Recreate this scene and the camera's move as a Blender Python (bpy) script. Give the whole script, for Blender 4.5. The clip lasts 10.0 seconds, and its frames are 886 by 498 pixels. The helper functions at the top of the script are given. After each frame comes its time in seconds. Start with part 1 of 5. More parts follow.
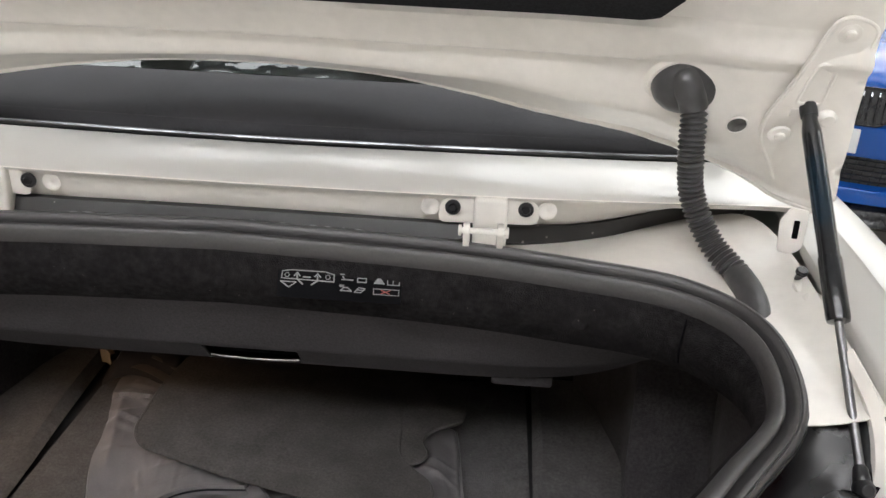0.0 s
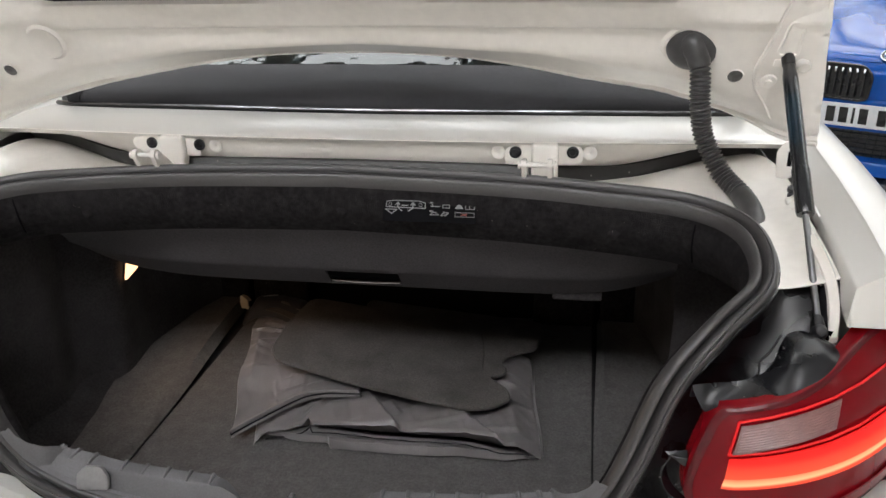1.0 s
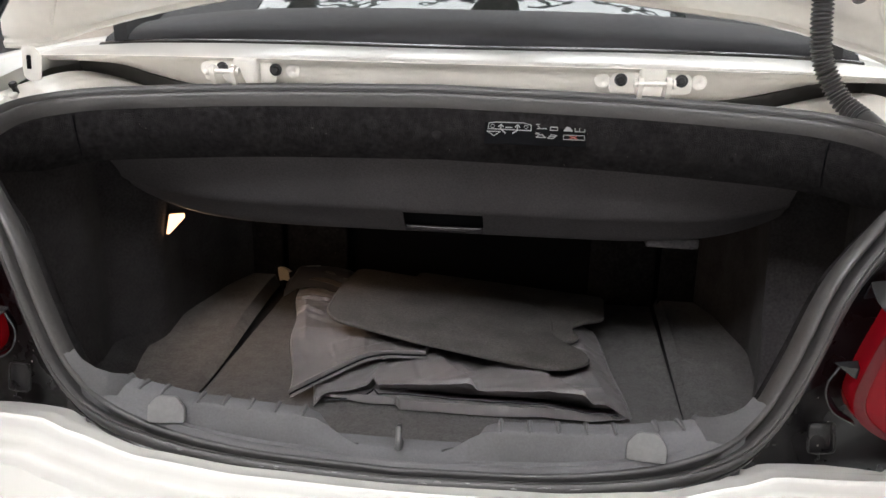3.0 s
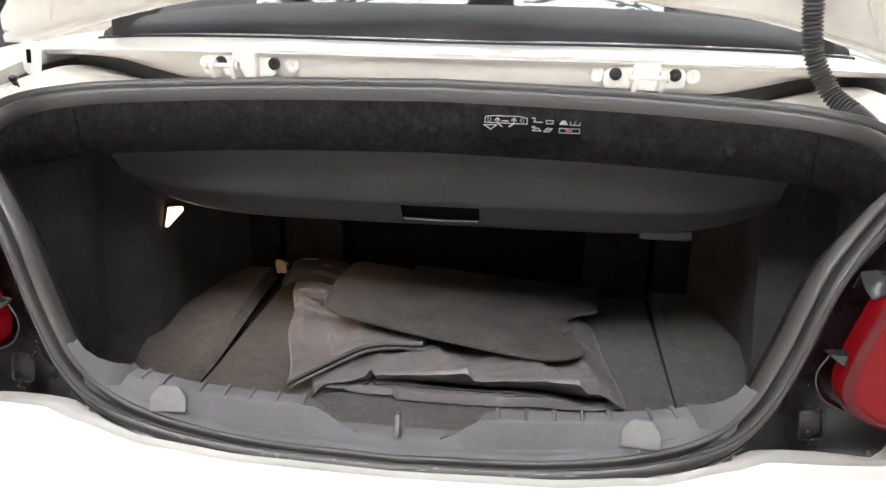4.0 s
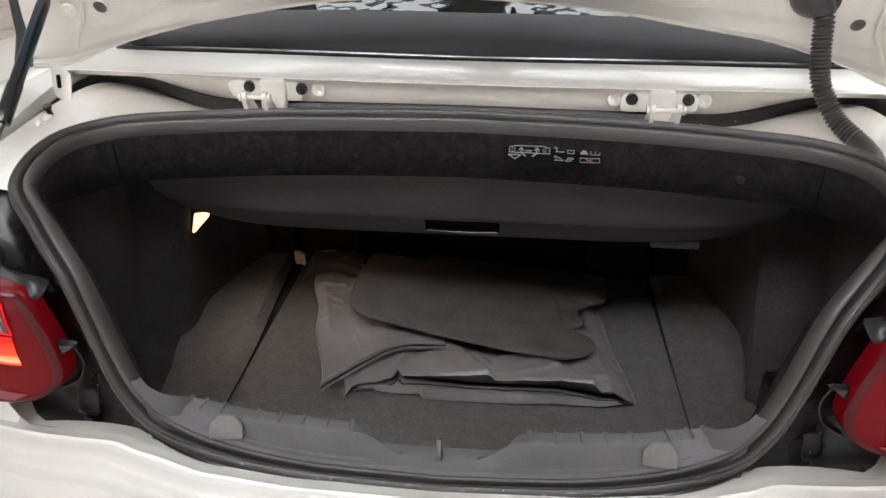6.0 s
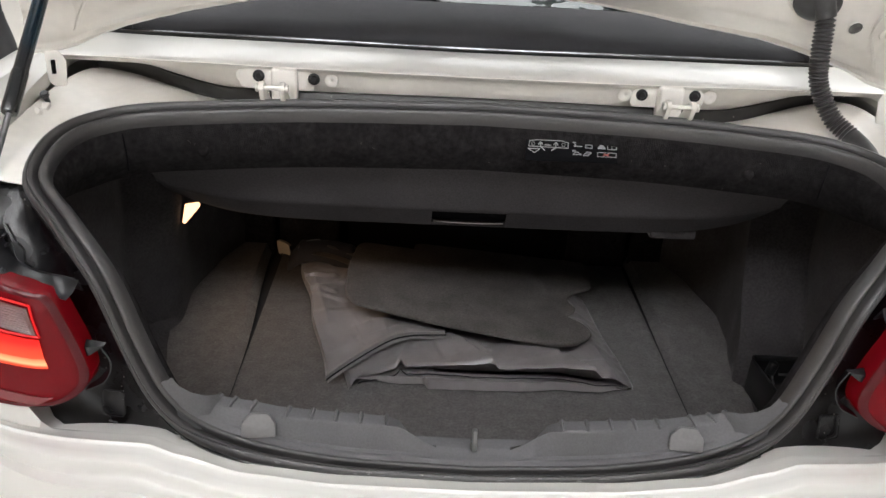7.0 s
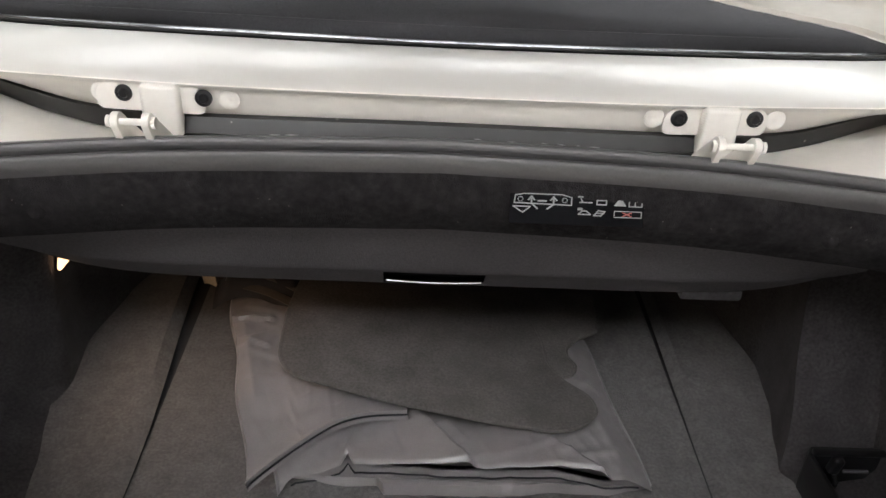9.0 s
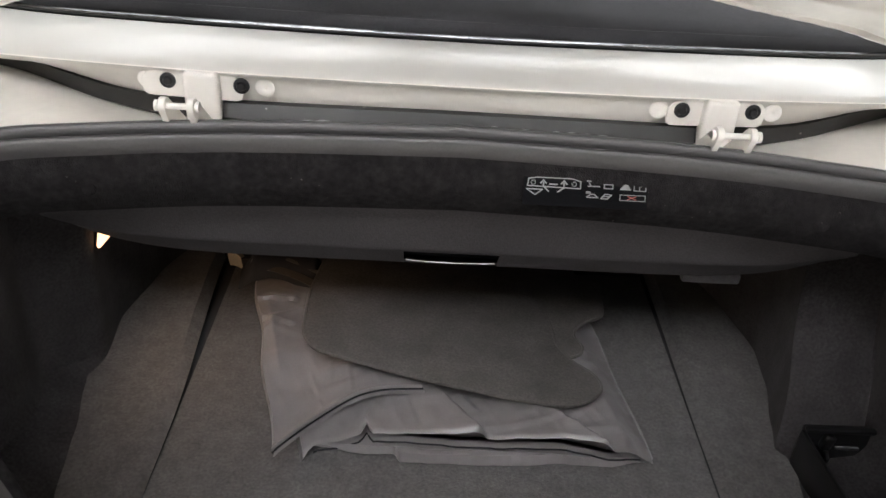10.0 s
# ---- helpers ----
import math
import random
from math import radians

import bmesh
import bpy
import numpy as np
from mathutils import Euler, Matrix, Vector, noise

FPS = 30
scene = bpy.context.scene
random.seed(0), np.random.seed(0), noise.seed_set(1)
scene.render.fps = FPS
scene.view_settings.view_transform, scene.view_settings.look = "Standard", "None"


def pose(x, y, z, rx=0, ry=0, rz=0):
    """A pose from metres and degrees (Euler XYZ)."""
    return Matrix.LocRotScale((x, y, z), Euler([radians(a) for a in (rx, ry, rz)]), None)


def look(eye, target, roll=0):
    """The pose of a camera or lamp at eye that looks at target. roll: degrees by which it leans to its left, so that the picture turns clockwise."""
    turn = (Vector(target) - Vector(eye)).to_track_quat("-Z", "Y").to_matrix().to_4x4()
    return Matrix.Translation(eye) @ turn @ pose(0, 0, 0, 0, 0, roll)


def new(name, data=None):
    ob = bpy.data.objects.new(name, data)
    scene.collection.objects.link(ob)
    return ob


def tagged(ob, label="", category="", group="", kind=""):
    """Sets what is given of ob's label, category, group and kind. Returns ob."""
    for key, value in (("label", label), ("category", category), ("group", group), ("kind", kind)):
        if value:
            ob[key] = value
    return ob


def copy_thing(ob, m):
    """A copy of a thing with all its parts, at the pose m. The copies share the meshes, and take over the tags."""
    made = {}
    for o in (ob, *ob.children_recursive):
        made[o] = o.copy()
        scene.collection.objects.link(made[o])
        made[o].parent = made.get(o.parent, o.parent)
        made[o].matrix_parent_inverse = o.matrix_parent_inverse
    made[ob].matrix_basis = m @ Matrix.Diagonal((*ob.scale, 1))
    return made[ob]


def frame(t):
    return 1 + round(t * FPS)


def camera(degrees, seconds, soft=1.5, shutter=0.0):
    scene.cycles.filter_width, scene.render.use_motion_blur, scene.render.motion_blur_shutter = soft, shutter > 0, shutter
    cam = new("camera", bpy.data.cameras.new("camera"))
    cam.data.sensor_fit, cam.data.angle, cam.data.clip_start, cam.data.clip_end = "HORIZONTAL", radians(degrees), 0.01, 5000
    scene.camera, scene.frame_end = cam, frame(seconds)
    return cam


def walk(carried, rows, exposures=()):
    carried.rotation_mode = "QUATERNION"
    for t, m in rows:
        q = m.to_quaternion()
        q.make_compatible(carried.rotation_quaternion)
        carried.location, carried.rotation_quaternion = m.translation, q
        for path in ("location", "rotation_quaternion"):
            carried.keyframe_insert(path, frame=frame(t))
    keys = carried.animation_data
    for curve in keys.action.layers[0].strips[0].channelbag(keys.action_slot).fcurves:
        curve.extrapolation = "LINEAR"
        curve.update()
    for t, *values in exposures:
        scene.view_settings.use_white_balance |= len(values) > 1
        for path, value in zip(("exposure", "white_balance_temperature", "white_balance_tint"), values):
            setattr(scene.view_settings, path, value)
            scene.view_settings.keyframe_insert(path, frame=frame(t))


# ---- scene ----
cam = camera(56.9, 10.0)
PATH = [
    (0.0, (0.334, -0.572, 1.547), (0.24, 1.258, 0.746), 2.6),
    (0.2, (0.375, -0.639, 1.56), (0.25, 1.183, 0.745), 1.7),
    (0.5, (0.458, -0.733, 1.534), (0.198, 1.087, 0.745), -0.6),
    (0.8, (0.437, -0.843, 1.560), (0.115, 0.965, 0.775), -1.6),
    (1.0, (0.407, -0.92, 1.547), (0.08, 0.901, 0.786), -1.4),
    (1.5, (0.319, -1.045, 1.536), (0.036, 0.806, 0.835), -0.6),
    (2.0, (0.252, -1.04, 1.452), (0.01, 0.828, 0.779), 0.4),
    (2.5, (0.211, -0.994, 1.401), (-0.013, 0.883, 0.747), 1.0),
    (2.7, (0.19, -0.964, 1.36), (-0.04, 0.92, 0.732), 0.9),
    (3.8, (0.157, -0.913, 1.276), (-0.055, 0.976, 0.652), 1.0),
    (4.0, (0.166, -0.952, 1.313), (-0.045, 0.932, 0.676), 1.0),
    (4.5, (0.226, -1.067, 1.429), (0.008, 0.799, 0.743), 1.0),
    (5.0, (0.244, -1.099, 1.489), (-0.001, 0.747, 0.76), 1.3),
    (5.5, (0.215, -0.979, 1.509), (-0.03, 0.838, 0.711), -0.1),
    (5.7, (0.176, -0.97, 1.504), (-0.045, 0.845, 0.694), -0.1),
    (6.8, (-0.107, -0.987, 1.521), (-0.058, 0.82, 0.665), 3.2),
    (7.0, (-0.103, -0.979, 1.525), (-0.033, 0.823, 0.662), 3.3),
    (7.5, (-0.091, -0.961, 1.533), (0.006, 0.828, 0.644), 3.1),
    (8.0, (-0.072, -0.937, 1.577), (0.029, 0.825, 0.637), 3.2),
    (8.5, (-0.065, -0.732, 1.547), (0.03, 0.998, 0.55), 3.3),
    (8.7, (-0.042, -0.619, 1.535), (0.041, 1.105, 0.525), 3.3),
    (9.0, (-0.033, -0.492, 1.537), (0.043, 1.213, 0.493), 3.4),
    (9.5, (-0.046, -0.464, 1.543), (0.018, 1.232, 0.485), 3.6),
    (10.0, (-0.046, -0.573, 1.555), (0.008, 1.131, 0.509), 3.8),
]
EXPOSURES = [(0.0, 0.954), (0.5, 0.85), (1.5, 0.871), (2.5, 0.871), (3.8, 1.83), (4.0, 1.726), (4.5, 1.006), (5.0, 0.829), (5.5, 0.97), (7.5, 0.97), (8.0, 1.006), (8.5, 1.162), (9.0, 1.20), (9.5, 1.25), (10.0, 1.15)]
walk(cam, [(t, look(eye, target, roll)) for t, eye, target, roll in PATH], EXPOSURES)

# ---------- world ----------
world = bpy.data.worlds.new("world")
world.use_nodes = True
world.node_tree.nodes["Background"].inputs["Color"].default_value = (0.75, 0.8, 0.9, 1)
world.node_tree.nodes["Background"].inputs["Strength"].default_value = 0.3
scene.world = world


def area_lamp(name, m, sx, sy, watts, colour):
    data = bpy.data.lights.new(name, "AREA")
    data.shape, data.size, data.size_y, data.energy, data.color = "RECTANGLE", sx, sy, watts, colour
    ob = new(name, data)
    ob.matrix_world = m
    return ob


# ---------- materials ----------
def surface(name, colour, rough=0.5, metal=0.0, coat=0.0, grain=(0, 0), stain=(0, 0), bump=(0, 0), spec=0.5, sheen=0.0,
            fleck=(0, 0), rough_var=0.0, coat_rough=0.05):
    """Principled surface in object space: fine grain, broad stains, bump, pale flecks."""
    m = bpy.data.materials.new(name)
    m.use_nodes = True
    nt = m.node_tree
    b = nt.nodes["Principled BSDF"]
    b.inputs["Roughness"].default_value = rough
    b.inputs["Metallic"].default_value = metal
    b.inputs["Coat Weight"].default_value = coat
    b.inputs["Coat Roughness"].default_value = coat_rough
    b.inputs["Specular IOR Level"].default_value = spec
    b.inputs["Sheen Weight"].default_value = sheen
    b.inputs["Base Color"].default_value = (*colour, 1)
    tc = nt.nodes.new("ShaderNodeTexCoord")

    def noise_node(scale, detail=4):
        n = nt.nodes.new("ShaderNodeTexNoise")
        n.inputs["Scale"].default_value, n.inputs["Detail"].default_value = scale, detail
        nt.links.new(tc.outputs["Object"], n.inputs["Vector"])
        return n

    col = None
    for scale, amount in (grain, stain):
        if not amount:
            continue
        n = noise_node(scale)
        r = nt.nodes.new("ShaderNodeMapRange")
        r.inputs["From Min"].default_value, r.inputs["From Max"].default_value = 0.3, 0.7
        r.inputs["To Min"].default_value, r.inputs["To Max"].default_value = 1 - amount, 1 + amount
        nt.links.new(n.outputs["Fac"], r.inputs["Value"])
        mx = nt.nodes.new("ShaderNodeVectorMath")
        mx.operation = "SCALE"
        if col is None:
            mx.inputs[0].default_value = colour
        else:
            nt.links.new(col, mx.inputs[0])
        nt.links.new(r.outputs["Result"], mx.inputs["Scale"])
        col = mx.outputs["Vector"]
        if rough_var and scale == stain[0]:
            rr = nt.nodes.new("ShaderNodeMapRange")
            rr.inputs["From Min"].default_value, rr.inputs["From Max"].default_value = 0.3, 0.7
            rr.inputs["To Min"].default_value, rr.inputs["To Max"].default_value = rough - rough_var, rough + rough_var
            nt.links.new(n.outputs["Fac"], rr.inputs["Value"])
            nt.links.new(rr.outputs["Result"], b.inputs["Roughness"])
    if fleck[1]:
        v = nt.nodes.new("ShaderNodeTexVoronoi")
        v.inputs["Scale"].default_value = fleck[0]
        nt.links.new(tc.outputs["Object"], v.inputs["Vector"])
        lt = nt.nodes.new("ShaderNodeMath")
        lt.operation = "LESS_THAN"
        lt.inputs[1].default_value = fleck[1]
        nt.links.new(v.outputs["Distance"], lt.inputs[0])
        n2 = noise_node(9.0, 2)
        gt = nt.nodes.new("ShaderNodeMath")
        gt.operation = "GREATER_THAN"
        gt.inputs[1].default_value = 0.55
        nt.links.new(n2.outputs["Fac"], gt.inputs[0])
        both = nt.nodes.new("ShaderNodeMath")
        both.operation = "MULTIPLY"
        nt.links.new(lt.outputs[0], both.inputs[0])
        nt.links.new(gt.outputs[0], both.inputs[1])
        mixc = nt.nodes.new("ShaderNodeMix")
        mixc.data_type = "RGBA"
        nt.links.new(both.outputs[0], mixc.inputs["Factor"])
        if col is None:
            mixc.inputs["A"].default_value = (*colour, 1)
        else:
            nt.links.new(col, mixc.inputs["A"])
        mixc.inputs["B"].default_value = (0.3, 0.28, 0.26, 1)
        col = mixc.outputs["Result"]
    if col is not None:
        nt.links.new(col, b.inputs["Base Color"])
    if bump[1]:
        n = noise_node(bump[0], 5)
        bp = nt.nodes.new("ShaderNodeBump")
        bp.inputs["Strength"].default_value, bp.inputs["Distance"].default_value = bump[1], 0.002
        nt.links.new(n.outputs["Fac"], bp.inputs["Height"])
        nt.links.new(bp.outputs["Normal"], b.inputs["Normal"])
    return m


def glowing(name, colour, strength):
    m = surface(name, colour, 0.6)
    b = m.node_tree.nodes["Principled BSDF"]
    b.inputs["Emission Color"].default_value = (*colour, 1)
    b.inputs["Emission Strength"].default_value = strength
    return m


def clear(name, colour, rough=0.02, ior=1.45):
    m = surface(name, colour, rough)
    b = m.node_tree.nodes["Principled BSDF"]
    b.inputs["Transmission Weight"].default_value = 1.0
    b.inputs["IOR"].default_value = ior
    return m


WHITE = surface("white_paint", (0.60, 0.588, 0.556), 0.36, coat=0.7, coat_rough=0.2, stain=(2.2, 0.03), rough_var=0.05)
PRIMER = surface("inner_white_paint", (0.80, 0.768, 0.715), 0.36, coat=0.55, coat_rough=0.16, stain=(6, 0.06), grain=(60, 0.03), bump=(18, 0.06), rough_var=0.08)
BLACKED = surface("black_body_paint", (0.006, 0.0056, 0.0064), 0.27, spec=0.4, stain=(14, 0.35), fleck=(60, 0.09), bump=(40, 0.15), rough_var=0.12)
RUBBER = surface("seal_rubber", (0.052, 0.049, 0.0495), 0.40, spec=0.65, stain=(5, 0.08), grain=(300, 0.12), bump=(500, 0.1), rough_var=0.02)
STRIP = surface("gutter_rubber", (0.022, 0.021, 0.0205), 0.42, spec=0.45, stain=(20, 0.3), fleck=(55, 0.11), bump=(90, 0.1))
CARPET = surface("boot_carpet", (0.104, 0.099, 0.098), 1.0, grain=(190, 0.22), stain=(34, 0.14), bump=(420, 0.9), spec=0.1, sheen=0.12, fleck=(110, 0.05))
FELT = surface("black_felt", (0.0180, 0.0166, 0.0174), 1.0, grain=(120, 0.35), stain=(45, 0.3), bump=(500, 0.9), spec=0.05, fleck=(90, 0.045))
SIDECLOTH = surface("side_lining_cloth", (0.045, 0.0418, 0.0435), 1.0, grain=(200, 0.3), stain=(18, 0.2), bump=(600, 0.6), spec=0.1, sheen=0.06)
LINER = surface("lid_liner_felt", (0.022, 0.022, 0.024), 1.0, grain=(300, 0.2), stain=(6, 0.2), bump=(500, 0.5), spec=0.1)
PANEL = surface("grey_partition_trim", (0.0671, 0.0628, 0.0654), 0.75, grain=(300, 0.2), stain=(5, 0.15), bump=(420, 0.3), spec=0.15, fleck=(70, 0.02))
PLASTIC = surface("sill_plastic", (0.100, 0.098, 0.103), 0.55, grain=(300, 0.1), stain=(20, 0.12), bump=(600, 0.35), rough_var=0.06)
PAD = surface("pad_plastic", (0.165, 0.162, 0.162), 0.6, grain=(200, 0.06), stain=(25, 0.08), bump=(500, 0.2))
TRAYPL = surface("tray_plastic", (0.011, 0.011, 0.012), 0.32, spec=0.5, stain=(20, 0.2))
BLACKPL = surface("black_plastic", (0.014, 0.014, 0.0155), 0.34, spec=0.5, stain=(20, 0.25), bump=(200, 0.1), rough_var=0.08)
GLOSSBLACK = surface("gloss_black", (0.008, 0.008, 0.0095), 0.24, coat=0.15, stain=(12, 0.2))
SMOKY = surface("smoky_gloss_plastic", (0.009, 0.009, 0.0105), 0.30, spec=0.42, coat=0.08, coat_rough=0.15, stain=(22, 0.3), bump=(28, 0.08), fleck=(70, 0.07), rough_var=0.1)
DARKCHROME = surface("dark_bright_trim", (0.16, 0.16, 0.17), 0.2, metal=1.0, stain=(18, 0.6))
CHROME = surface("chrome", (0.75, 0.75, 0.77), 0.12, metal=1.0, stain=(30, 0.05))
STEEL = surface("dull_steel", (0.24, 0.24, 0.245), 0.4, metal=1.0, stain=(40, 0.12))
STRUTMAT = surface("strut_black_paint", (0.015, 0.016, 0.018), 0.22, coat=0.4, stain=(24, 0.3), fleck=(45, 0.06))
DECAL = surface("blue_strut_decal", (0.004, 0.015, 0.026), 0.25, coat=0.4, stain=(60, 0.3))
HOSEMAT = surface("hose_plastic", (0.050, 0.049, 0.050), 0.34, spec=0.55, stain=(40, 0.3), bump=(200, 0.1), rough_var=0.06)
PLUG = surface("grey_rubber_plug", (0.10, 0.097, 0.094), 0.6, stain=(90, 0.4), bump=(120, 0.5))
CANVAS = surface("soft_top_fabric", (0.056, 0.056, 0.061), 0.95, grain=(700, 0.25), stain=(5, 0.12), bump=(900, 0.5), spec=0.15, sheen=0.1)
BAGCLOTH = surface("grey_nylon_cloth", (0.195, 0.181, 0.184), 0.33, spec=0.65, grain=(600, 0.08), stain=(9, 0.14), bump=(34, 0.75), sheen=0.05)
MATFELT = surface("dark_mat_velour", (0.090, 0.083, 0.079), 0.9, grain=(240, 0.22), stain=(14, 0.2), bump=(800, 0.5), spec=0.2)
# Colour of the webbing, and of the painted shade lines on the bag.
WEB_AND_SHADE = surface("webbing_and_seam_shade", (0.005, 0.005, 0.009), 0.75, grain=(400, 0.2), bump=(600, 0.4))
CREAM = surface("cream_fabric_label", (0.30, 0.25, 0.185), 0.8, grain=(300, 0.1), stain=(20, 0.1))
STRAPCLOTH = surface("tan_lining_cloth", (0.075, 0.063, 0.055), 0.75, grain=(300, 0.15), stain=(18, 0.15))
# Near-black; also stands for shade in the boot's depth, handle recess and slots.
DARKFILL = surface("near_black_and_shade", (0.005, 0.005, 0.006), 0.9, spec=0.08, stain=(8, 0.2))
MARK = surface("white_print", (0.29, 0.29, 0.29), 0.6, stain=(60, 0.2))
MARKDIM = surface("grey_print", (0.22, 0.22, 0.22), 0.6, stain=(60, 0.2))
REDMARK = surface("red_print", (0.45, 0.12, 0.1), 0.6)
REDLENS = surface("red_lamp_lens", (0.085, 0.005, 0.009), 0.22, spec=0.3, coat=0.05, stain=(9, 0.15))
DEEPRED = surface("dark_red_lens", (0.125, 0.002, 0.006), 0.2, coat=0.06, stain=(9, 0.15), spec=0.18)
PINKLENS = surface("pale_lamp_lens", (0.19, 0.03, 0.036), 0.2, coat=0.3, stain=(30, 0.1))
REVERSE = surface("reverse_lamp_reflector", (0.21, 0.105, 0.10), 0.3, coat=0.3, stain=(40, 0.15))
LEDRED = glowing("lit_red_light_guide", (1.0, 0.006, 0.004), 1.15)
LEDDIM = glowing("faintly_lit_red_edge", (0.6, 0.004, 0.006), 0.20)
LEDHOT = glowing("lit_amber_red_light_guide", (1.0, 0.20, 0.085), 0.85)


def grade(m, stops, z0, z1):
    """Lets the glow run through the colour stops from height z0 to z1, with a soft streak along it."""
    nt = m.node_tree
    b = nt.nodes["Principled BSDF"]
    tc2, sep, rng, ramp = (nt.nodes.new("ShaderNode" + k) for k in ("TexCoord", "SeparateXYZ", "MapRange", "ValToRGB"))
    ab, mad = nt.nodes.new("ShaderNodeMath"), nt.nodes.new("ShaderNodeMath")
    nt.links.new(tc2.outputs["Object"], sep.inputs["Vector"])
    ab.operation, mad.operation = "ABSOLUTE", "MULTIPLY_ADD"
    nt.links.new(sep.outputs["X"], ab.inputs[0])
    nt.links.new(ab.outputs[0], mad.inputs[0])
    mad.inputs[1].default_value = -0.16
    nt.links.new(sep.outputs["Z"], mad.inputs[2])
    nt.links.new(mad.outputs[0], rng.inputs["Value"])
    rng.inputs["From Min"].default_value, rng.inputs["From Max"].default_value = z0 - 0.16 * 0.61, z1 - 0.16 * 0.61
    nt.links.new(rng.outputs["Result"], ramp.inputs["Fac"])
    while len(ramp.color_ramp.elements) < len(stops):
        ramp.color_ramp.elements.new(0.5)
    for e, (p, c) in zip(ramp.color_ramp.elements, stops):
        e.position, e.color = p, (*c, 1)
    nt.links.new(ramp.outputs["Color"], b.inputs["Emission Color"])
    b.inputs["Emission Strength"].default_value = 1.0
    b.inputs["Specular IOR Level"].default_value = 0.15
    b.inputs["Base Color"].default_value = (0.25, 0.01, 0.01, 1)


grade(LEDRED, [(0.0, (0.62, 0.055, 0.022)), (0.35, (0.60, 0.035, 0.016)), (0.6, (0.48, 0.012, 0.008)), (1.0, (0.40, 0.006, 0.006))], 0.884, 0.918)
grade(LEDHOT, [(0.0, (0.62, 0.05, 0.02)), (0.25, (0.86, 0.36, 0.17)), (0.6, (0.76, 0.23, 0.10)), (1.0, (0.62, 0.055, 0.022))], 0.868, 0.884)
inner = DEEPRED.node_tree.nodes["Principled BSDF"]
inner.inputs["Emission Color"].default_value = (1.0, 0.012, 0.012, 1)
inner.inputs["Emission Strength"].default_value = 0.014
BULB = glowing("boot_lamp_lens", (1.0, 0.58, 0.30), 1.3)
BLUE = surface("blue_car_paint", (0.003, 0.062, 0.30), 0.16, spec=0.3, coat=0.15, stain=(3, 0.06), grain=(900, 0.05))
GRILLE = surface("grille_black", (0.012, 0.012, 0.014), 0.25, stain=(20, 0.2))
MESHBLACK = surface("intake_black", (0.02, 0.02, 0.022), 0.5, stain=(50, 0.4), bump=(120, 0.8))
PLATEWHITE = surface("plate_white", (0.62, 0.64, 0.66), 0.35, stain=(12, 0.06))
TINT = clear("tinted_rear_glass", (0.10, 0.13, 0.13), 0.02, 1.75)
tn = TINT.node_tree
wob, wtc, wbp = tn.nodes.new("ShaderNodeTexNoise"), tn.nodes.new("ShaderNodeTexCoord"), tn.nodes.new("ShaderNodeBump")
wob.inputs["Scale"].default_value, wob.inputs["Detail"].default_value = 22.0, 1.0
wbp.inputs["Strength"].default_value, wbp.inputs["Distance"].default_value = 0.22, 0.004
tn.links.new(wtc.outputs["Object"], wob.inputs["Vector"])
tn.links.new(wob.outputs["Fac"], wbp.inputs["Height"])
tn.links.new(wbp.outputs["Normal"], tn.nodes["Principled BSDF"].inputs["Normal"])
CABIN = surface("dark_cabin_cloth", (0.02, 0.02, 0.022), 0.8, stain=(6, 0.3))
CONCRETE = surface("grey_beige_floor_paint", (0.55, 0.525, 0.485), 0.35, grain=(40, 0.05), stain=(0.8, 0.12), bump=(60, 0.1), rough_var=0.1)
PLASTER = surface("pale_wall_paint", (0.68, 0.645, 0.59), 0.75, grain=(60, 0.03), stain=(1.2, 0.05), bump=(80, 0.1))
WOOD = surface("limed_wood_boards", (0.37, 0.325, 0.29), 0.55, grain=(35, 0.07), stain=(3, 0.08), bump=(60, 0.15))
ROOFMAT = surface("grey_roof_sheet", (0.30, 0.30, 0.30), 0.7, stain=(0.7, 0.15))
TRUSS = surface("dark_steel_truss", (0.06, 0.06, 0.06), 0.5, stain=(5, 0.2))
# Glow of an added, unseen roof panel that lights the boot.
ROOFFILL = glowing("added_roof_fill_glow", (0.98, 0.98, 1.0), 8.0)
SKYLIGHT = glowing("rooflight_daylight", (0.95, 0.98, 1.0), 1.9)
# Glow of the added panes behind the camera.
PANEGLOW = glowing("window_daylight", (0.98, 0.985, 1.0), 1.0)
TUBE = glowing("tube_lamp", (1.0, 0.97, 0.92), 22.0)
POSTBLACK = surface("black_post_paint", (0.03, 0.03, 0.032), 0.5, stain=(10, 0.2))


# ---------- shape tools ----------
def V(*c):
    return Vector(c)


def spline(points, n):
    """n points at even steps along a Catmull-Rom curve through the given ones."""
    P = [Vector(p) for p in points]
    Q = [2 * P[0] - P[1], *P, 2 * P[-1] - P[-2]]
    fine = []
    for i in range(len(P) - 1):
        a, b, c, d = Q[i:i + 4]
        for k in range(24):
            u = k / 24
            fine.append(0.5 * (2 * b + (c - a) * u + (2 * a - 5 * b + 4 * c - d) * u * u + (3 * b - a - 3 * c + d) * u ** 3))
    fine.append(P[-1])
    return even(fine, n)


def even(line, n):
    run = [0.0]
    for a, b in zip(line, line[1:]):
        run.append(run[-1] + (b - a).length)
    out, k = [], 0
    for i in range(n):
        s = run[-1] * i / (n - 1)
        while k < len(run) - 2 and run[k + 1] < s:
            k += 1
        f = (s - run[k]) / max(run[k + 1] - run[k], 1e-9)
        out.append(line[k].lerp(line[k + 1], min(max(f, 0), 1)))
    return out


def step(a, b, x):
    u = min(max((x - a) / (b - a), 0), 1)
    return u * u * (3 - 2 * u)


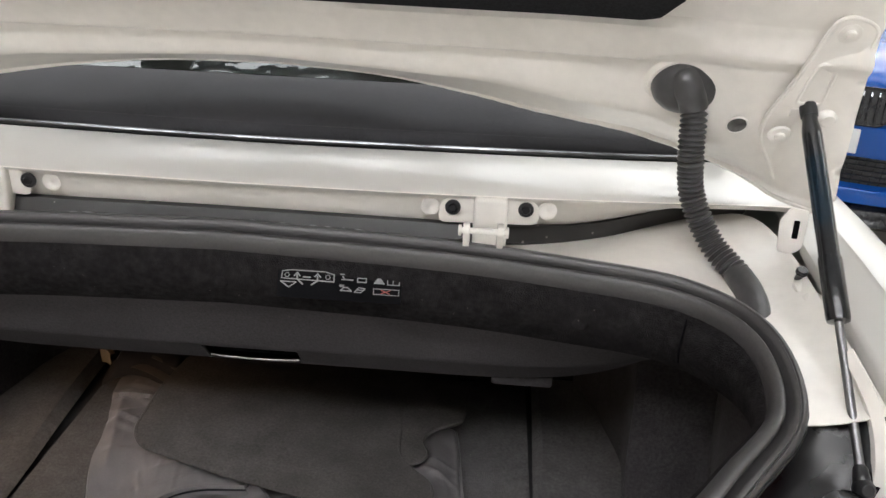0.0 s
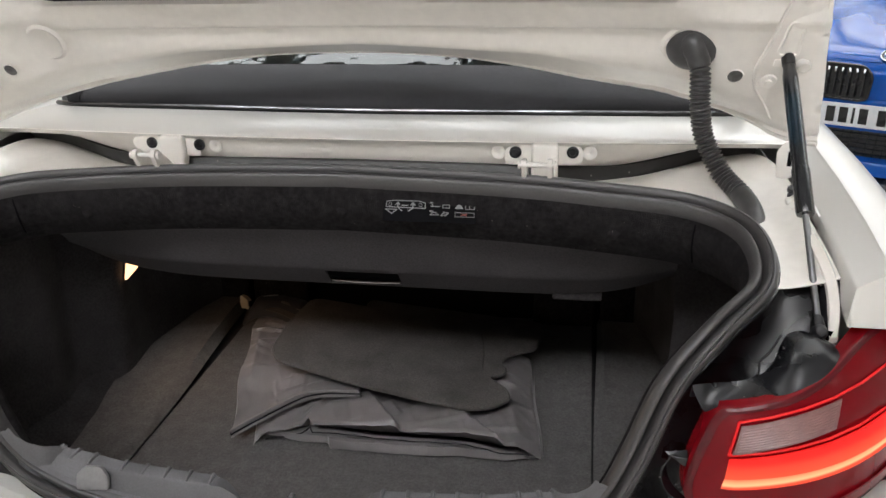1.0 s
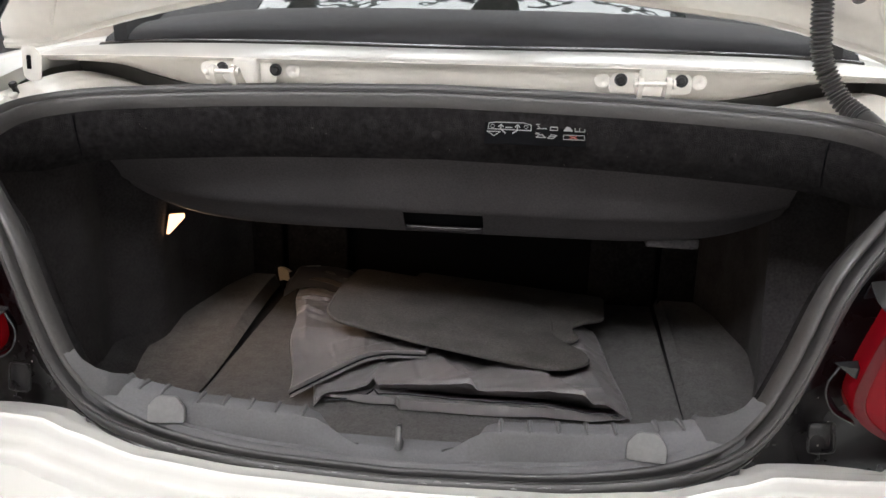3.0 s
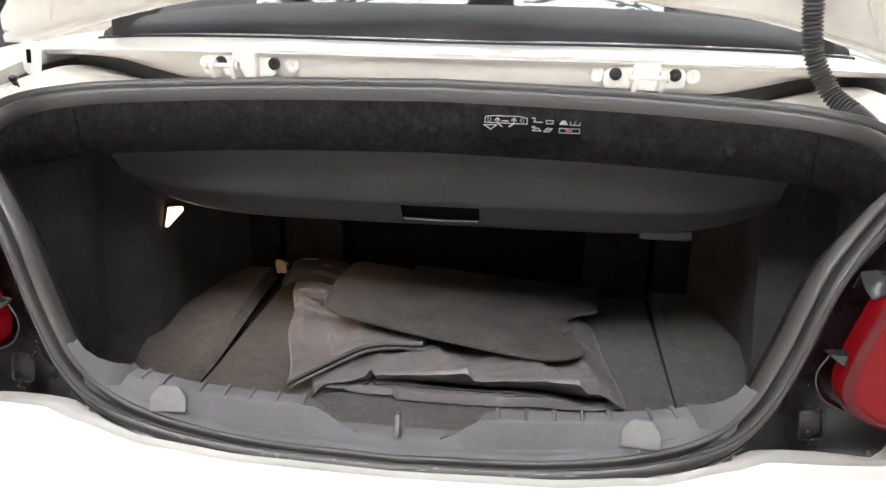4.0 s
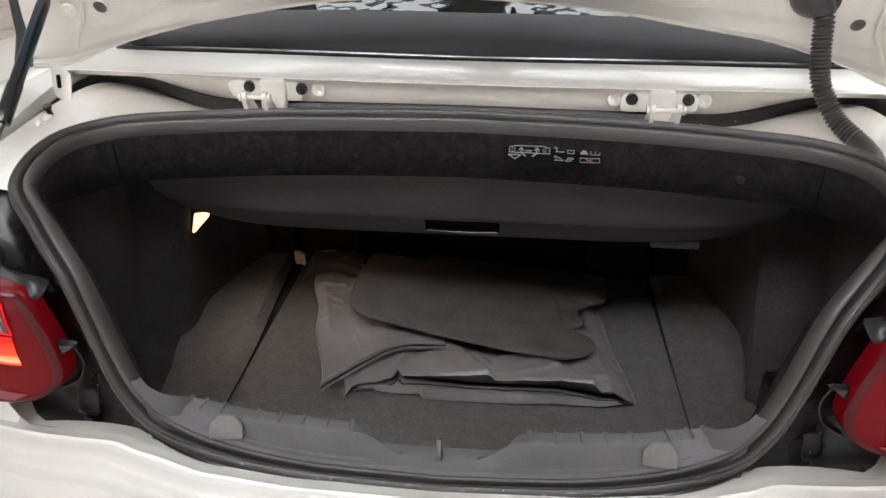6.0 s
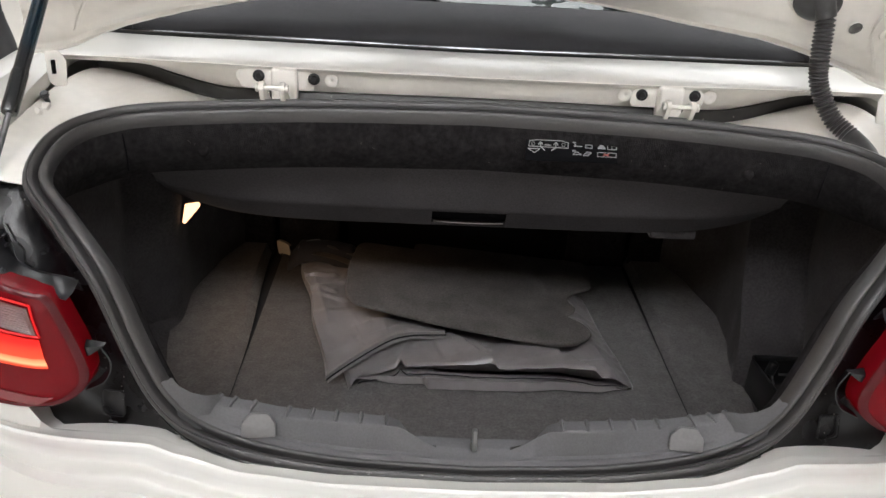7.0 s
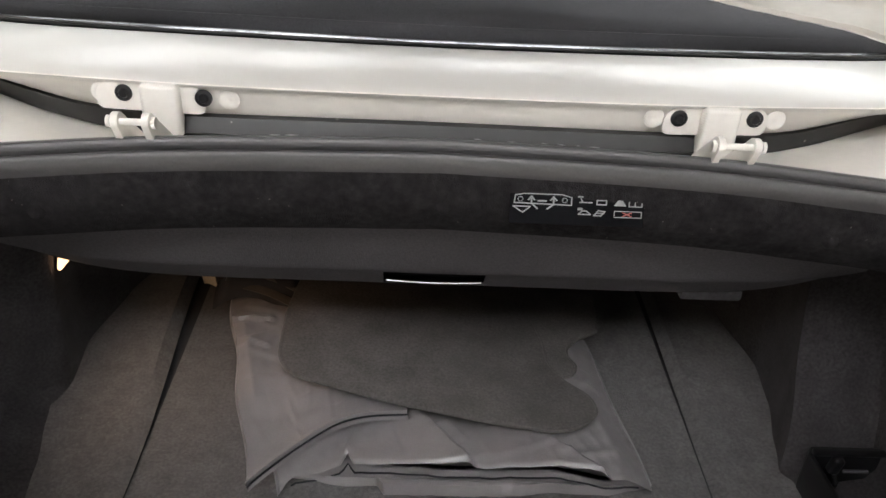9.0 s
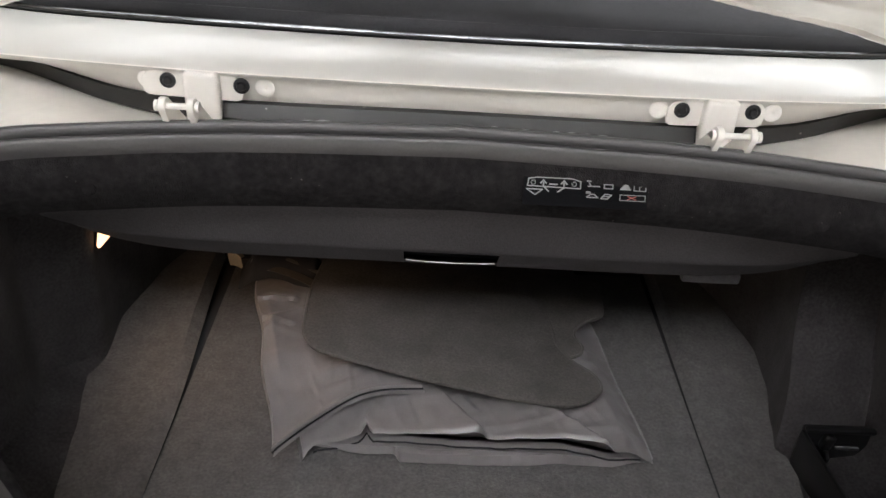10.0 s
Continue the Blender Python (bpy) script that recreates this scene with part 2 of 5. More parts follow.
def table(points, x):
    """A smooth value at x through (x, value) pairs."""
    if x <= points[0][0]:
        return points[0][1]
    for (a, u), (b, v) in zip(points, points[1:]):
        if x <= b:
            return u + (v - u) * step(a, b, x) * 0.5 + (v - u) * (x - a) / (b - a) * 0.5
    return points[-1][1]


class Shape:
    def __init__(self):
        self.v, self.f = [], []

    def add(self, verts, faces):
        k = len(self.v)
        self.v += [tuple(p) for p in verts]
        self.f += [tuple(i + k for i in f) for f in faces]
        return self

    def grid(self, rows, wrap=False, close=False):
        n, m = len(rows), len(rows[0])
        verts = [p for r in rows for p in r]
        faces = []
        for i in range(n if close else n - 1):
            for j in range(m if wrap else m - 1):
                i2, j2 = (i + 1) % n, (j + 1) % m
                faces.append((i * m + j, i * m + j2, i2 * m + j2, i2 * m + j))
        return self.add(verts, faces)

    def from_bm(self, bm, m=None):
        bm.verts.index_update()
        vs = [(m @ v.co) if m else v.co.copy() for v in bm.verts]
        self.add(vs, [[v.index for v in f.verts] for f in bm.faces])
        bm.free()
        return self

    def sheet(self, rows, thick, wrap=False):
        t = Shape().grid(rows, wrap=wrap)
        bm = bmesh.new()
        vs = [bm.verts.new(p) for p in t.v]
        for f in t.f:
            try:
                bm.faces.new([vs[i] for i in f])
            except ValueError:
                pass
        bm.normal_update()
        bmesh.ops.solidify(bm, geom=bm.faces[:], thickness=thick)
        return self.from_bm(bm)

    def box(self, size, m=Matrix(), bevel=0.0, seg=2):
        bm = bmesh.new()
        bmesh.ops.create_cube(bm, size=1, matrix=Matrix.Diagonal((*size, 1)))
        if bevel:
            bmesh.ops.bevel(bm, geom=bm.edges[:], offset=bevel, segments=seg, affect="EDGES", profile=0.5)
        return self.from_bm(bm, m)

    def tube(self, path, radii, seg=16, caps=True):
        path = [Vector(p) for p in path]
        n = len(path)
        if not hasattr(radii, "__len__"):
            radii = [radii] * n
        rows, up = [], None
        for i, p in enumerate(path):
            t = (path[min(i + 1, n - 1)] - path[max(i - 1, 0)]).normalized()
            if up is None:
                up = t.orthogonal().normalized()
            up = (up - t * up.dot(t)).normalized()
            side = t.cross(up)
            rows.append([p + (up * math.cos(a) + side * math.sin(a)) * radii[i] for a in (2 * math.pi * k / seg for k in range(seg))])
        k = len(self.v)
        self.grid(rows, wrap=True)
        if caps:
            self.f.append(tuple(range(k + seg - 1, k - 1, -1)))
            self.f.append(tuple(range(k + (n - 1) * seg, k + n * seg)))
        return self

    def lathe(self, profile, m=Matrix(), seg=24):
        """profile: (radius, height) pairs about local z."""
        rows = [[m @ Vector((r * math.cos(a), r * math.sin(a), h)) for a in (2 * math.pi * k / seg for k in range(seg))] for r, h in profile]
        return self.grid(rows, wrap=True)

    def prism(self, outline, thick, m=Matrix(), bevel=0.0):
        """A plate from an outline in local x, y, from z = 0 to thick."""
        bm = bmesh.new()
        f = bm.faces.new([bm.verts.new((x, y, 0)) for x, y in outline])
        bm.normal_update()
        if f.normal.z > 0:
            bmesh.ops.reverse_faces(bm, faces=[f])
        r = bmesh.ops.extrude_face_region(bm, geom=[f])
        bmesh.ops.translate(bm, verts=[e for e in r["geom"] if isinstance(e, bmesh.types.BMVert)], vec=(0, 0, thick))
        if bevel:
            top = [e for e in bm.edges if all(abs(v.co.z - thick) < 1e-6 for v in e.verts)]
            bmesh.ops.bevel(bm, geom=top, offset=bevel, segments=2, affect="EDGES", profile=0.5)
        return self.from_bm(bm, m)


def rounded(points, r, n=4):
    """An outline with its corners rounded."""
    out, k = [], len(points)
    for i in range(k):
        p, a, b = Vector(points[i]), Vector(points[i - 1]), Vector(points[(i + 1) % k])
        d1, d2 = (a - p), (b - p)
        rr = min(r, d1.length * 0.45, d2.length * 0.45)
        s, e = p + d1.normalized() * rr, p + d2.normalized() * rr
        for j in range(n + 1):
            u = j / n
            q = s * (1 - u) ** 2 + p * 2 * u * (1 - u) + e * u * u
            out.append((q.x, q.y))
    return out


def link(name, shape, material, angle=40):
    me = bpy.data.meshes.new(name)
    me.from_pydata(shape.v, [], shape.f)
    bm = bmesh.new()
    bm.from_mesh(me)
    bmesh.ops.remove_doubles(bm, verts=bm.verts[:], dist=1e-5)
    bmesh.ops.recalc_face_normals(bm, faces=bm.faces[:])
    for f in bm.faces:
        f.smooth = True
    bm.to_mesh(me)
    bm.free()
    me.set_sharp_from_angle(angle=radians(angle))
    me.materials.append(material)
    return new(name, me)


def part(name, shape, material, parent, label="", angle=40):
    ob = link(name, shape, material, angle)
    ob.parent = parent
    if parent.type == "EMPTY":
        ob.matrix_parent_inverse = Matrix.Translation(-parent.location)
    if label:
        ob["label"] = label
    return ob


def thing(name, place, label, category, group=""):
    e = new(name)
    e.empty_display_size = 0.1
    e.location = place
    return tagged(e, label, category, group)


def structure(name, shape, material, label="", angle=40):
    return tagged(link(name, shape, material, angle), label, kind="structure")


def both(points):
    """A half line for x >= 0, from the middle outwards, made whole by mirroring."""
    return [(-x, y, z) for x, y, z in reversed(points)] + list(points[1:] if abs(points[0][0]) < 1e-6 else points)


def mirrored(points, s):
    return [Vector((s * p[0], p[1], p[2])) for p in points]


# ---------- the hall ----------
HX0, HX1, HY0, HY1, HZ = -5.0, 9.0, -9.0, 14.0, 5.2
structure("floor", Shape().box((HX1 - HX0 + 0.6, HY1 - HY0 + 0.6, 0.2), pose((HX0 + HX1) / 2, (HY0 + HY1) / 2, -0.1)), CONCRETE, "pale grey-beige painted concrete showroom floor")
structure("wall_north", Shape().box((HX1 - HX0 + 0.6, 0.3, HZ), pose((HX0 + HX1) / 2, HY1 + 0.15, HZ / 2)), PLASTER, "pale painted showroom wall")
structure("wall_east", Shape().box((0.3, HY1 - HY0, HZ), pose(HX1 + 0.15, (HY0 + HY1) / 2, HZ / 2)), PLASTER, "pale painted showroom wall")
west = structure("wall_west", Shape().box((0.3, HY1 - HY0, HZ), pose(HX0 - 0.15, (HY0 + HY1) / 2, HZ / 2)), WOOD, "showroom wall clad in limed wood boards")
board = Shape().box((0.02, 2.395, 0.197), Matrix(), 0.0025).add([], [])
board_mesh = None
for j in range(5):
    for i in range(11):
        ob = part("board", board, WOOD, west) if board_mesh is None else new("board", board_mesh)
        board_mesh = ob.data
        ob.parent = west
        ob.location = (HX0 + 0.012, 1.2 + 2.4 * j + (0.8 if i % 2 else 0.0), 0.2 + 0.2 * i)
# Out of view: low openings with glowing panes, added to light the raised lid.
south = Shape()
for x0, x1, z0, z1 in ((HX0, HX1, 0, 0.2), (HX0, HX1, 2.8, HZ)):
    south.box((x1 - x0, 0.3, z1 - z0), pose((x0 + x1) / 2, HY0 - 0.15, (z0 + z1) / 2))
for i in range(8):
    south.box((0.5, 0.3, 2.6), pose(HX0 + 2.0 * i, HY0 - 0.15, 1.5))
structure("wall_south", south, PLASTER, "unseen showroom wall with openings for added glowing panes")
for i in range(7):
    x = HX0 + 1.0 + 2.0 * i
    w = tagged(link("window_%d" % (i + 1), Shape().box((1.5, 0.02, 2.6), pose(x, HY0 - 0.25, 1.5)), PANEGLOW), "unseen glowing pane added to light the open lid", kind="structure")
    fr = Shape()
    for dx in (-0.72, 0.0, 0.72):
        fr.box((0.05, 0.08, 2.6), pose(x + dx, HY0 - 0.1, 1.5), 0.008)
    for dz in (-1.27, 0.4, 1.27):
        fr.box((1.38, 0.07, 0.05), pose(x, HY0 - 0.1, 1.5 + dz), 0.008)
    part("window_frame", fr, TRUSS, w)

# roof: sheets, rooflights between them, steel beams and tube lamps below
roof = Shape()
LIGHTS = [(-3.2, 1.5), (-1.2, 1.5), (0.8, 1.5), (2.8, 1.5), (4.8, 1.5), (6.8, 1.5)]
LY0 = 0.6
edges = [HX0] + [c for x, w in LIGHTS for c in (x - w / 2, x + w / 2)] + [HX1]
for a, b in zip(edges[::2], edges[1::2]):
    roof.box((b - a, HY1 - HY0 + 0.6, 0.12), pose((a + b) / 2, (HY0 + HY1) / 2, HZ + 0.06))
for j in range(9):
    y = HY0 + 1.0 + 2.6 * j
    roof.box((HX1 - HX0, 0.14, 0.26), pose((HX0 + HX1) / 2, y, HZ - 0.13), 0.02)
for j in range(34):
    for x, w in LIGHTS:
        roof.box((w, 0.07, 0.06), pose(x, HY0 + 0.4 + 0.68 * j, HZ + 0.03), 0.01)
for x0, x1, y0, y1 in ((HX0, HX1, HY0 - 0.3, -4.6), (HX0, HX1, -2.3, LY0), (HX0, -3.7, -4.6, -2.3), (2.3, HX1, -4.6, -2.3)):
    roof.box((x1 - x0, y1 - y0, 0.12), pose((x0 + x1) / 2, (y0 + y1) / 2, HZ + 0.07))
structure("ceiling", roof, ROOFMAT, "grey sheet roof on steel beams with long rooflights")
for i, (x, w) in enumerate(LIGHTS):
    structure("rooflight_%d" % (i + 1), Shape().box((w, HY1 - LY0 + 0.2, 0.03), pose(x, (LY0 + HY1) / 2 + 0.1, HZ + 0.1)), SKYLIGHT, "long translucent rooflight with daylight")
# Fill light added out of view, throwing steep light into the boot.
structure("rooflight_7", Shape().box((6.2, 2.5, 0.03), pose(-0.7, -3.45, HZ + 0.15)), ROOFFILL, "unseen glowing roof panel added to light the boot")
tube = thing("ceiling_lamp", (0, 0, 0), "white tube lamp hung under the roof beams", "lamp", "tube lamps under the roof")
part("housing", Shape().box((0.12, 1.6, 0.05), Matrix(), 0.01), PLASTER, tube)
part("tube", Shape().tube([(0, -0.75, -0.045), (0, 0.75, -0.045)], 0.018, 10), TUBE, tube)
tube.location = (-1.3, -3.9, HZ - 0.03)
for i in range(4):
    for j in range(4):
        if i or j:
            copy_thing(tube, pose(-1.3 + 3.4 * i, -3.9 + 5.2 * j, HZ - 0.03))

# ---------- the white car ----------
car = thing("white_convertible", (0, 1.6, 0), "white convertible with its boot lid standing open", "car")

# Line of the seal round the boot opening, from the middle of the sill to the middle of the top
SEAL = [(0, -0.035, 0.690), (0.20, -0.030, 0.695), (0.335, -0.020, 0.709), (0.426, -0.010, 0.737), (0.476, -0.003, 0.787), (0.512, 0.008, 0.862),
        (0.549, 0.020, 0.965), (0.608, 0.060, 1.035), (0.674, 0.137, 1.080), (0.668, 0.250, 1.118), (0.590, 0.332, 1.133), (0.440, 0.362, 1.141),
        (0.266, 0.378, 1.147), (0, 0.385, 1.152)]
# outward facing of the seal at the same stations
FACE = [(0, -0.35, 0.94), (0, -0.38, 0.92), (0.1, -0.5, 0.85), (0.2, -0.7, 0.68), (0.2, -0.88, 0.42), (0.18, -0.93, 0.3),
        (0.15, -0.9, 0.4), (0.12, -0.75, 0.64), (0.12, -0.5, 0.85), (0.05, -0.3, 0.95), (0, -0.22, 0.97), (0, -0.2, 0.98), (0, -0.2, 0.98), (0, -0.2, 0.98)]


def seal_frames(n):
    line, face = spline(SEAL, n), spline(FACE, 400)
    stations = []
    for p in SEAL:
        stations.append(min(range(n), key=lambda k: (line[k] - Vector(p)).length))
    out = []
    for k, p in enumerate(line):
        t = (line[min(k + 1, n - 1)] - line[max(k - 1, 0)]).normalized()
        i = max(j for j in range(len(stations)) if stations[j] <= k)
        i = min(i, len(stations) - 2)
        u = (k - stations[i]) / max(stations[i + 1] - stations[i], 1)
        b = Vector(FACE[i]).lerp(Vector(FACE[i + 1]), u)
        b = (b - t * b.dot(t)).normalized()
        n_in = b.cross(t).normalized()
        out.append((p, n_in, b))
    return out


FR = seal_frames(90)
RING = FR + [(Vector((-p.x, p.y, p.z)), Vector((-a.x, a.y, a.z)), Vector((-b.x, b.y, b.z))) for p, a, b in reversed(FR[1:-1])]


def ring_sweep(profile):
    return [[p + a * u + b * v for u, v in profile] for p, a, b in RING]


ridge = [(-0.002, -0.022), (-0.0015, -0.008), (0.001, -0.002), (0.0045, 0.002), (0.0080, 0.0025), (0.0092, 0.0004), (0.0105, 0.0018), (0.0135, 0.0), (0.0155, -0.005), (0.0165, -0.016), (0.0185, -0.019),
         (0.0200, -0.017), (0.0212, -0.010), (0.0225, -0.0055), (0.0245, -0.0035), (0.027, -0.003), (0.030, -0.005), (0.0325, -0.009), (0.034, -0.0155), (0.0345, -0.024), (0.033, -0.032)]
seal = part("boot_seal", Shape().grid(ring_sweep(ridge), close=True), RUBBER, car, "double-lipped black rubber seal round the boot opening", 60)
rng = random.Random(4)
for k in range(26):
    low = k < 16
    i = rng.randint(1, 16) if low else rng.randint(78, 87)
    p, a, b = FR[i]
    g = rng.choice((1, -1))
    t0 = (FR[i + 1][0] - p).normalized() * rng.uniform(0.002, 0.009)
    q = p + (a * rng.uniform(-0.001, 0.006) + b * 0.0026 if low else a * -0.0015 - b * 0.001)
    part("scuff", Shape().tube(mirrored([q - t0, q + a * rng.uniform(-0.0008, 0.0008), q + t0], g), [0.0002, 0.0005, 0.0002], 5), MARK, seal)
part("seal_lip", Shape().grid(ring_sweep([(-0.006, -0.016), (-0.004, -0.011), (0.0, -0.010), (0.003, -0.016)]), close=True), GLOSSBLACK, car)
deep = [0.26 + 0.74 * step(0.05, 0.30, p.y) for p, a, b in RING]
lining_rows = [[p + a * (0.031 + (u - 0.031) * k) + b * (-0.022 + (v + 0.022) * k) for u, v in ((0.031, -0.022), (0.039, -0.034), (0.044, -0.055), (0.0445, -0.075), (0.037, -0.10), (0.028, -0.118))]
               for (p, a, b), k in zip(RING, deep)]
lining = part("aperture_lining", Shape().grid(lining_rows, close=True), FELT, car, "black felt lining behind the seal, with a printed notice")

# drain channel between the seal and the outer skin, white above and black beside the lamps
CHAN = [(0, 0.452, 1.109), (0.30, 0.458, 1.106), (0.40, 0.486, 1.098), (0.513, 0.536, 1.099), (0.58, 0.556, 1.112), (0.649, 0.567, 1.128), (0.715, 0.545, 1.138), (0.740, 0.44, 1.130),
        (0.744, 0.28, 1.112), (0.748, 0.20, 1.100), (0.752, 0.14, 1.086)]
chan_outer = spline(CHAN, 60)
seal_upper = even([p + a * 0.012 - b * 0.016 for p, a, b in reversed(FR) if not (p.z < 1.076 or (p.z < 1.085 and p.y < 0.125))], 60)
for s in (1, -1):
    rows = []
    for k, (p, q) in enumerate(zip(seal_upper, chan_outer)):
        row = []
        for u in (0, 0.18, 0.36, 0.55, 0.75, 0.9, 1.0):
            c = p.lerp(q, u)
            c.z -= (0.005 + 0.022 * step(0.45, 0.62, p.x) * (1 - step(44, 58, k))) * math.sin(math.pi * u) ** 0.8 if 0 < u < 1 else 0
            row.append(Vector((s * c.x, c.y, c.z)))
        rows.append(row)
    part("drain_channel", Shape().sheet(rows, 0.002), PRIMER, car, "off-white painted drain channel")

# outer quarter panels
for s in (1, -1):
    secs = []
    for y in (0.085, 0.10, 0.14, 0.20, 0.28, 0.36, 0.44, 0.52, 0.62, 0.75, 0.95, 1.25, 1.7):
        u = (y - 0.09) / 0.43
        top = table([(0.085, 1.126), (0.2, 1.146), (0.35, 1.162), (0.52, 1.172), (0.75, 1.178), (1.25, 1.185), (1.7, 1.19)], y)
        ch = table([(0.085, 1.046), (0.2, 1.090), (0.36, 1.12), (0.52, 1.145), (0.75, 1.15), (1.7, 1.16)], y)
        tuck = 0.03 * step(0.5, 1.25, y)
        secs.append([(0.750 - tuck, y, ch), (0.752 - tuck, y, ch + (top - ch) * 0.35), (0.754 - tuck, y, top - 0.030), (0.757 - tuck, y, top - 0.0265), (0.789 - tuck, y, top - 0.007), (0.7915 - tuck, y, top - 0.0015), (0.796 - tuck, y, top + 0.0005),
                     (0.815 - tuck, y, top + 0.001), (0.842 - tuck, y, top - 0.007), (0.868, y, top - 0.028), (0.882, y, top - 0.075), (0.889, y, top - 0.16), (0.888, y, top - 0.28)])
    rows = [[(s * x, y, z) for x, y, z in r] for r in secs]
    q = Shape().sheet(rows, 0.002)
    # return face down to the lamp
    q.grid([rows[0], [(s * x, 0.079 + 0.35 * step(0.79, 0.9, x) * (x - 0.79) * 2, min(z, 1.046)) for x, y, z in secs[0]]])
    part("quarter_panel", q, WHITE, car, "glossy white rear quarter panel")

# black painted pockets for the rear lamps
for s in (1, -1):
    rows = []
    side = [f for f in FR if 0.728 < f[0].z < 1.085 and f[0].y < 0.14]
    outer = spline([(0.648, -0.006, 0.710), (0.665, 0.045, 0.79), (0.68, 0.06, 0.90), (0.715, 0.088, 0.98), (0.745, 0.105, 1.035), (0.754, 0.142, 1.086)], len(side))
    for (p, a, b), q in zip(side, outer):
        p = p + a * 0.010 - b * 0.014
        r = []
        for u in (0, 0.12, 0.25, 0.4, 0.55, 0.7, 0.85, 1):
            c = p.lerp(q, u)
            c.y += (0.022 + 0.03 * step(0.92, 1.02, p.z) * (1 - step(1.05, 1.08, p.z))) * math.sin(math.pi * u)
            r.append(Vector((s * c.x, c.y, c.z)))
        rows.append(r)
    pocket = part("lamp_pocket", Shape().sheet(rows, 0.002), BLACKED, car, "black painted metal pocket beside the rear lamp")
    # pressed steps and clip slots
    st = Shape().tube(mirrored(spline([(0.668, 0.066, 1.036), (0.655, 0.056, 1.016), (0.643, 0.050, 1.004), (0.643, 0.048, 0.988), (0.634, 0.046, 0.980)], 14), s), 0.0016, 6)
    part("pressing", st, BLACKED, pocket)
    plug = rounded([(-0.017, -0.020), (-0.017, 0.019), (0.016, 0.020), (0.017, -0.019)], 0.006)
    PP = pose(s * 0.5335, 0.0105, 0.779, 78, 0, 10 * s)
    part("cover_plug", Shape().prism(plug, 0.0015, PP @ pose(0, 0, -0.004), 0.0006).tube([PP @ V(x, y, 0.001) for x, y in plug + plug[:1]], 0.0009, 6), BLACKED, pocket)
    part("edge_bead", Shape().tube([PP @ V(*q, 0.002) for q in ((-0.004, -0.022), (-0.004, -0.026), (-0.008, -0.028), (0.006, -0.029))], 0.0012, 6), BLACKED, pocket)
    part("slot", Shape().box((0.006, 0.008, 0.012), pose(s * 0.633, 0.036, 0.974, 0, 20 * s, 0), 0.001), DARKFILL, pocket)
    # lamp carrier: a black moulded bracket above and beside the lens
    br = Shape()
    crest = spline([(0.557, 0.010, 0.981), (0.575, 0.015, 0.983), (0.603, 0.022, 0.984), (0.625, 0.031, 0.984), (0.647, 0.044, 0.987), (0.664, 0.056, 1.002), (0.671, 0.066, 1.019), (0.682, 0.078, 1.030), (0.702, 0.086, 1.030), (0.722, 0.086, 1.022), (0.737, 0.082, 1.016)], 40)
    foot = spline([(0.574, 0.0, 0.955), (0.590, -0.006, 0.967), (0.611, -0.010, 0.974), (0.635, -0.009, 0.979), (0.67, 0.0, 0.987), (0.70, 0.013, 0.998), (0.72, 0.026, 1.006), (0.745, 0.052, 1.020)], 40)
    fair = []
    for u in (0, 0.06, 0.2, 0.35, 0.5, 0.65, 0.8, 0.92, 1.0):
        r = []
        for k, (p, q) in enumerate(zip(crest, foot)):
            c = p.lerp(q, u)
            swell = 0.011 * step(15, 24, k) * (1 - step(33, 39, k)) - 0.004 * (1 - step(6, 16, k))
            c += V(0, -0.5, 0.8) * (swell * math.sin(math.pi * u) + 0.0004 * math.sin(k * 0.8) * math.sin(math.pi * u) * step(14, 22, k))
            r.append(c)
        fair.append(mirrored(r, s))
    br.sheet([mirrored([p + V(0, 0.012, -0.020) for p in crest], s)] + fair, 0.0025)
    br.tube(mirrored([p + V(0, 0.0, 0.0005) for p in crest[:20]], s), 0.0013, 6)
    br.box((0.004, 0.012, 0.004), pose(s * 0.667, 0.055, 1.010), 0.001).box((0.004, 0.012, 0.004), pose(s * 0.672, 0.062, 1.020), 0.001)
    part("lamp_carrier", br, SMOKY, car, "black moulded lamp carrier with a faceted mound")
    tb = Shape().sheet([mirrored([(0.560, 0.014, 0.885), (0.545, 0.012, 0.884), (0.531, 0.010, 0.883)], s), mirrored([(0.560, 0.004, 0.879), (0.547, 0.005, 0.879), (0.535, 0.008, 0.880)], s),
                        mirrored([(0.559, 0.006, 0.864), (0.553, 0.006, 0.867), (0.546, 0.008, 0.872)], s)], 0.002)
    tb.sheet([mirrored(spline([(0.541 + k * 0.5, 0.013 + k, 0.874), (0.530 + k * 0.5, 0.012 + k, 0.852), (0.532 + k * 0.5, 0.011 + k, 0.832), (0.543 + k * 0.5, 0.008 + k, 0.815), (0.566, 0.0 + k, 0.806)], 16), s) for k in (0, 0.006, 0.016)], 0.002)
    part("lamp_tab", tb, GLOSSBLACK, car)

# ---------- rear lamps ----------
LENS = [(0.589, 0.973), (0.611, 0.978), (0.635, 0.983), (0.67, 0.991), (0.70, 1.002), (0.72, 1.011), (0.745, 1.026), (0.768, 1.038), (0.795, 1.046), (0.835, 1.049), (0.878, 1.045), (0.888, 0.98), (0.886, 0.90), (0.878, 0.842),
        (0.80, 0.822), (0.72, 0.805), (0.66, 0.795), (0.615, 0.796), (0.583, 0.802), (0.561, 0.816), (0.555, 0.840), (0.560, 0.880), (0.568, 0.920), (0.578, 0.957)]


def lens_y(x, z):
    d = x - 0.62
    y = -0.030 + (1.5 * d * d + 4.0 * d ** 3 if d > 0 else 8.0 * d * d)
    return y + 5.4 * max(0, z - 0.93) ** 2 + 24 * max(0, 0.81 - z) ** 2


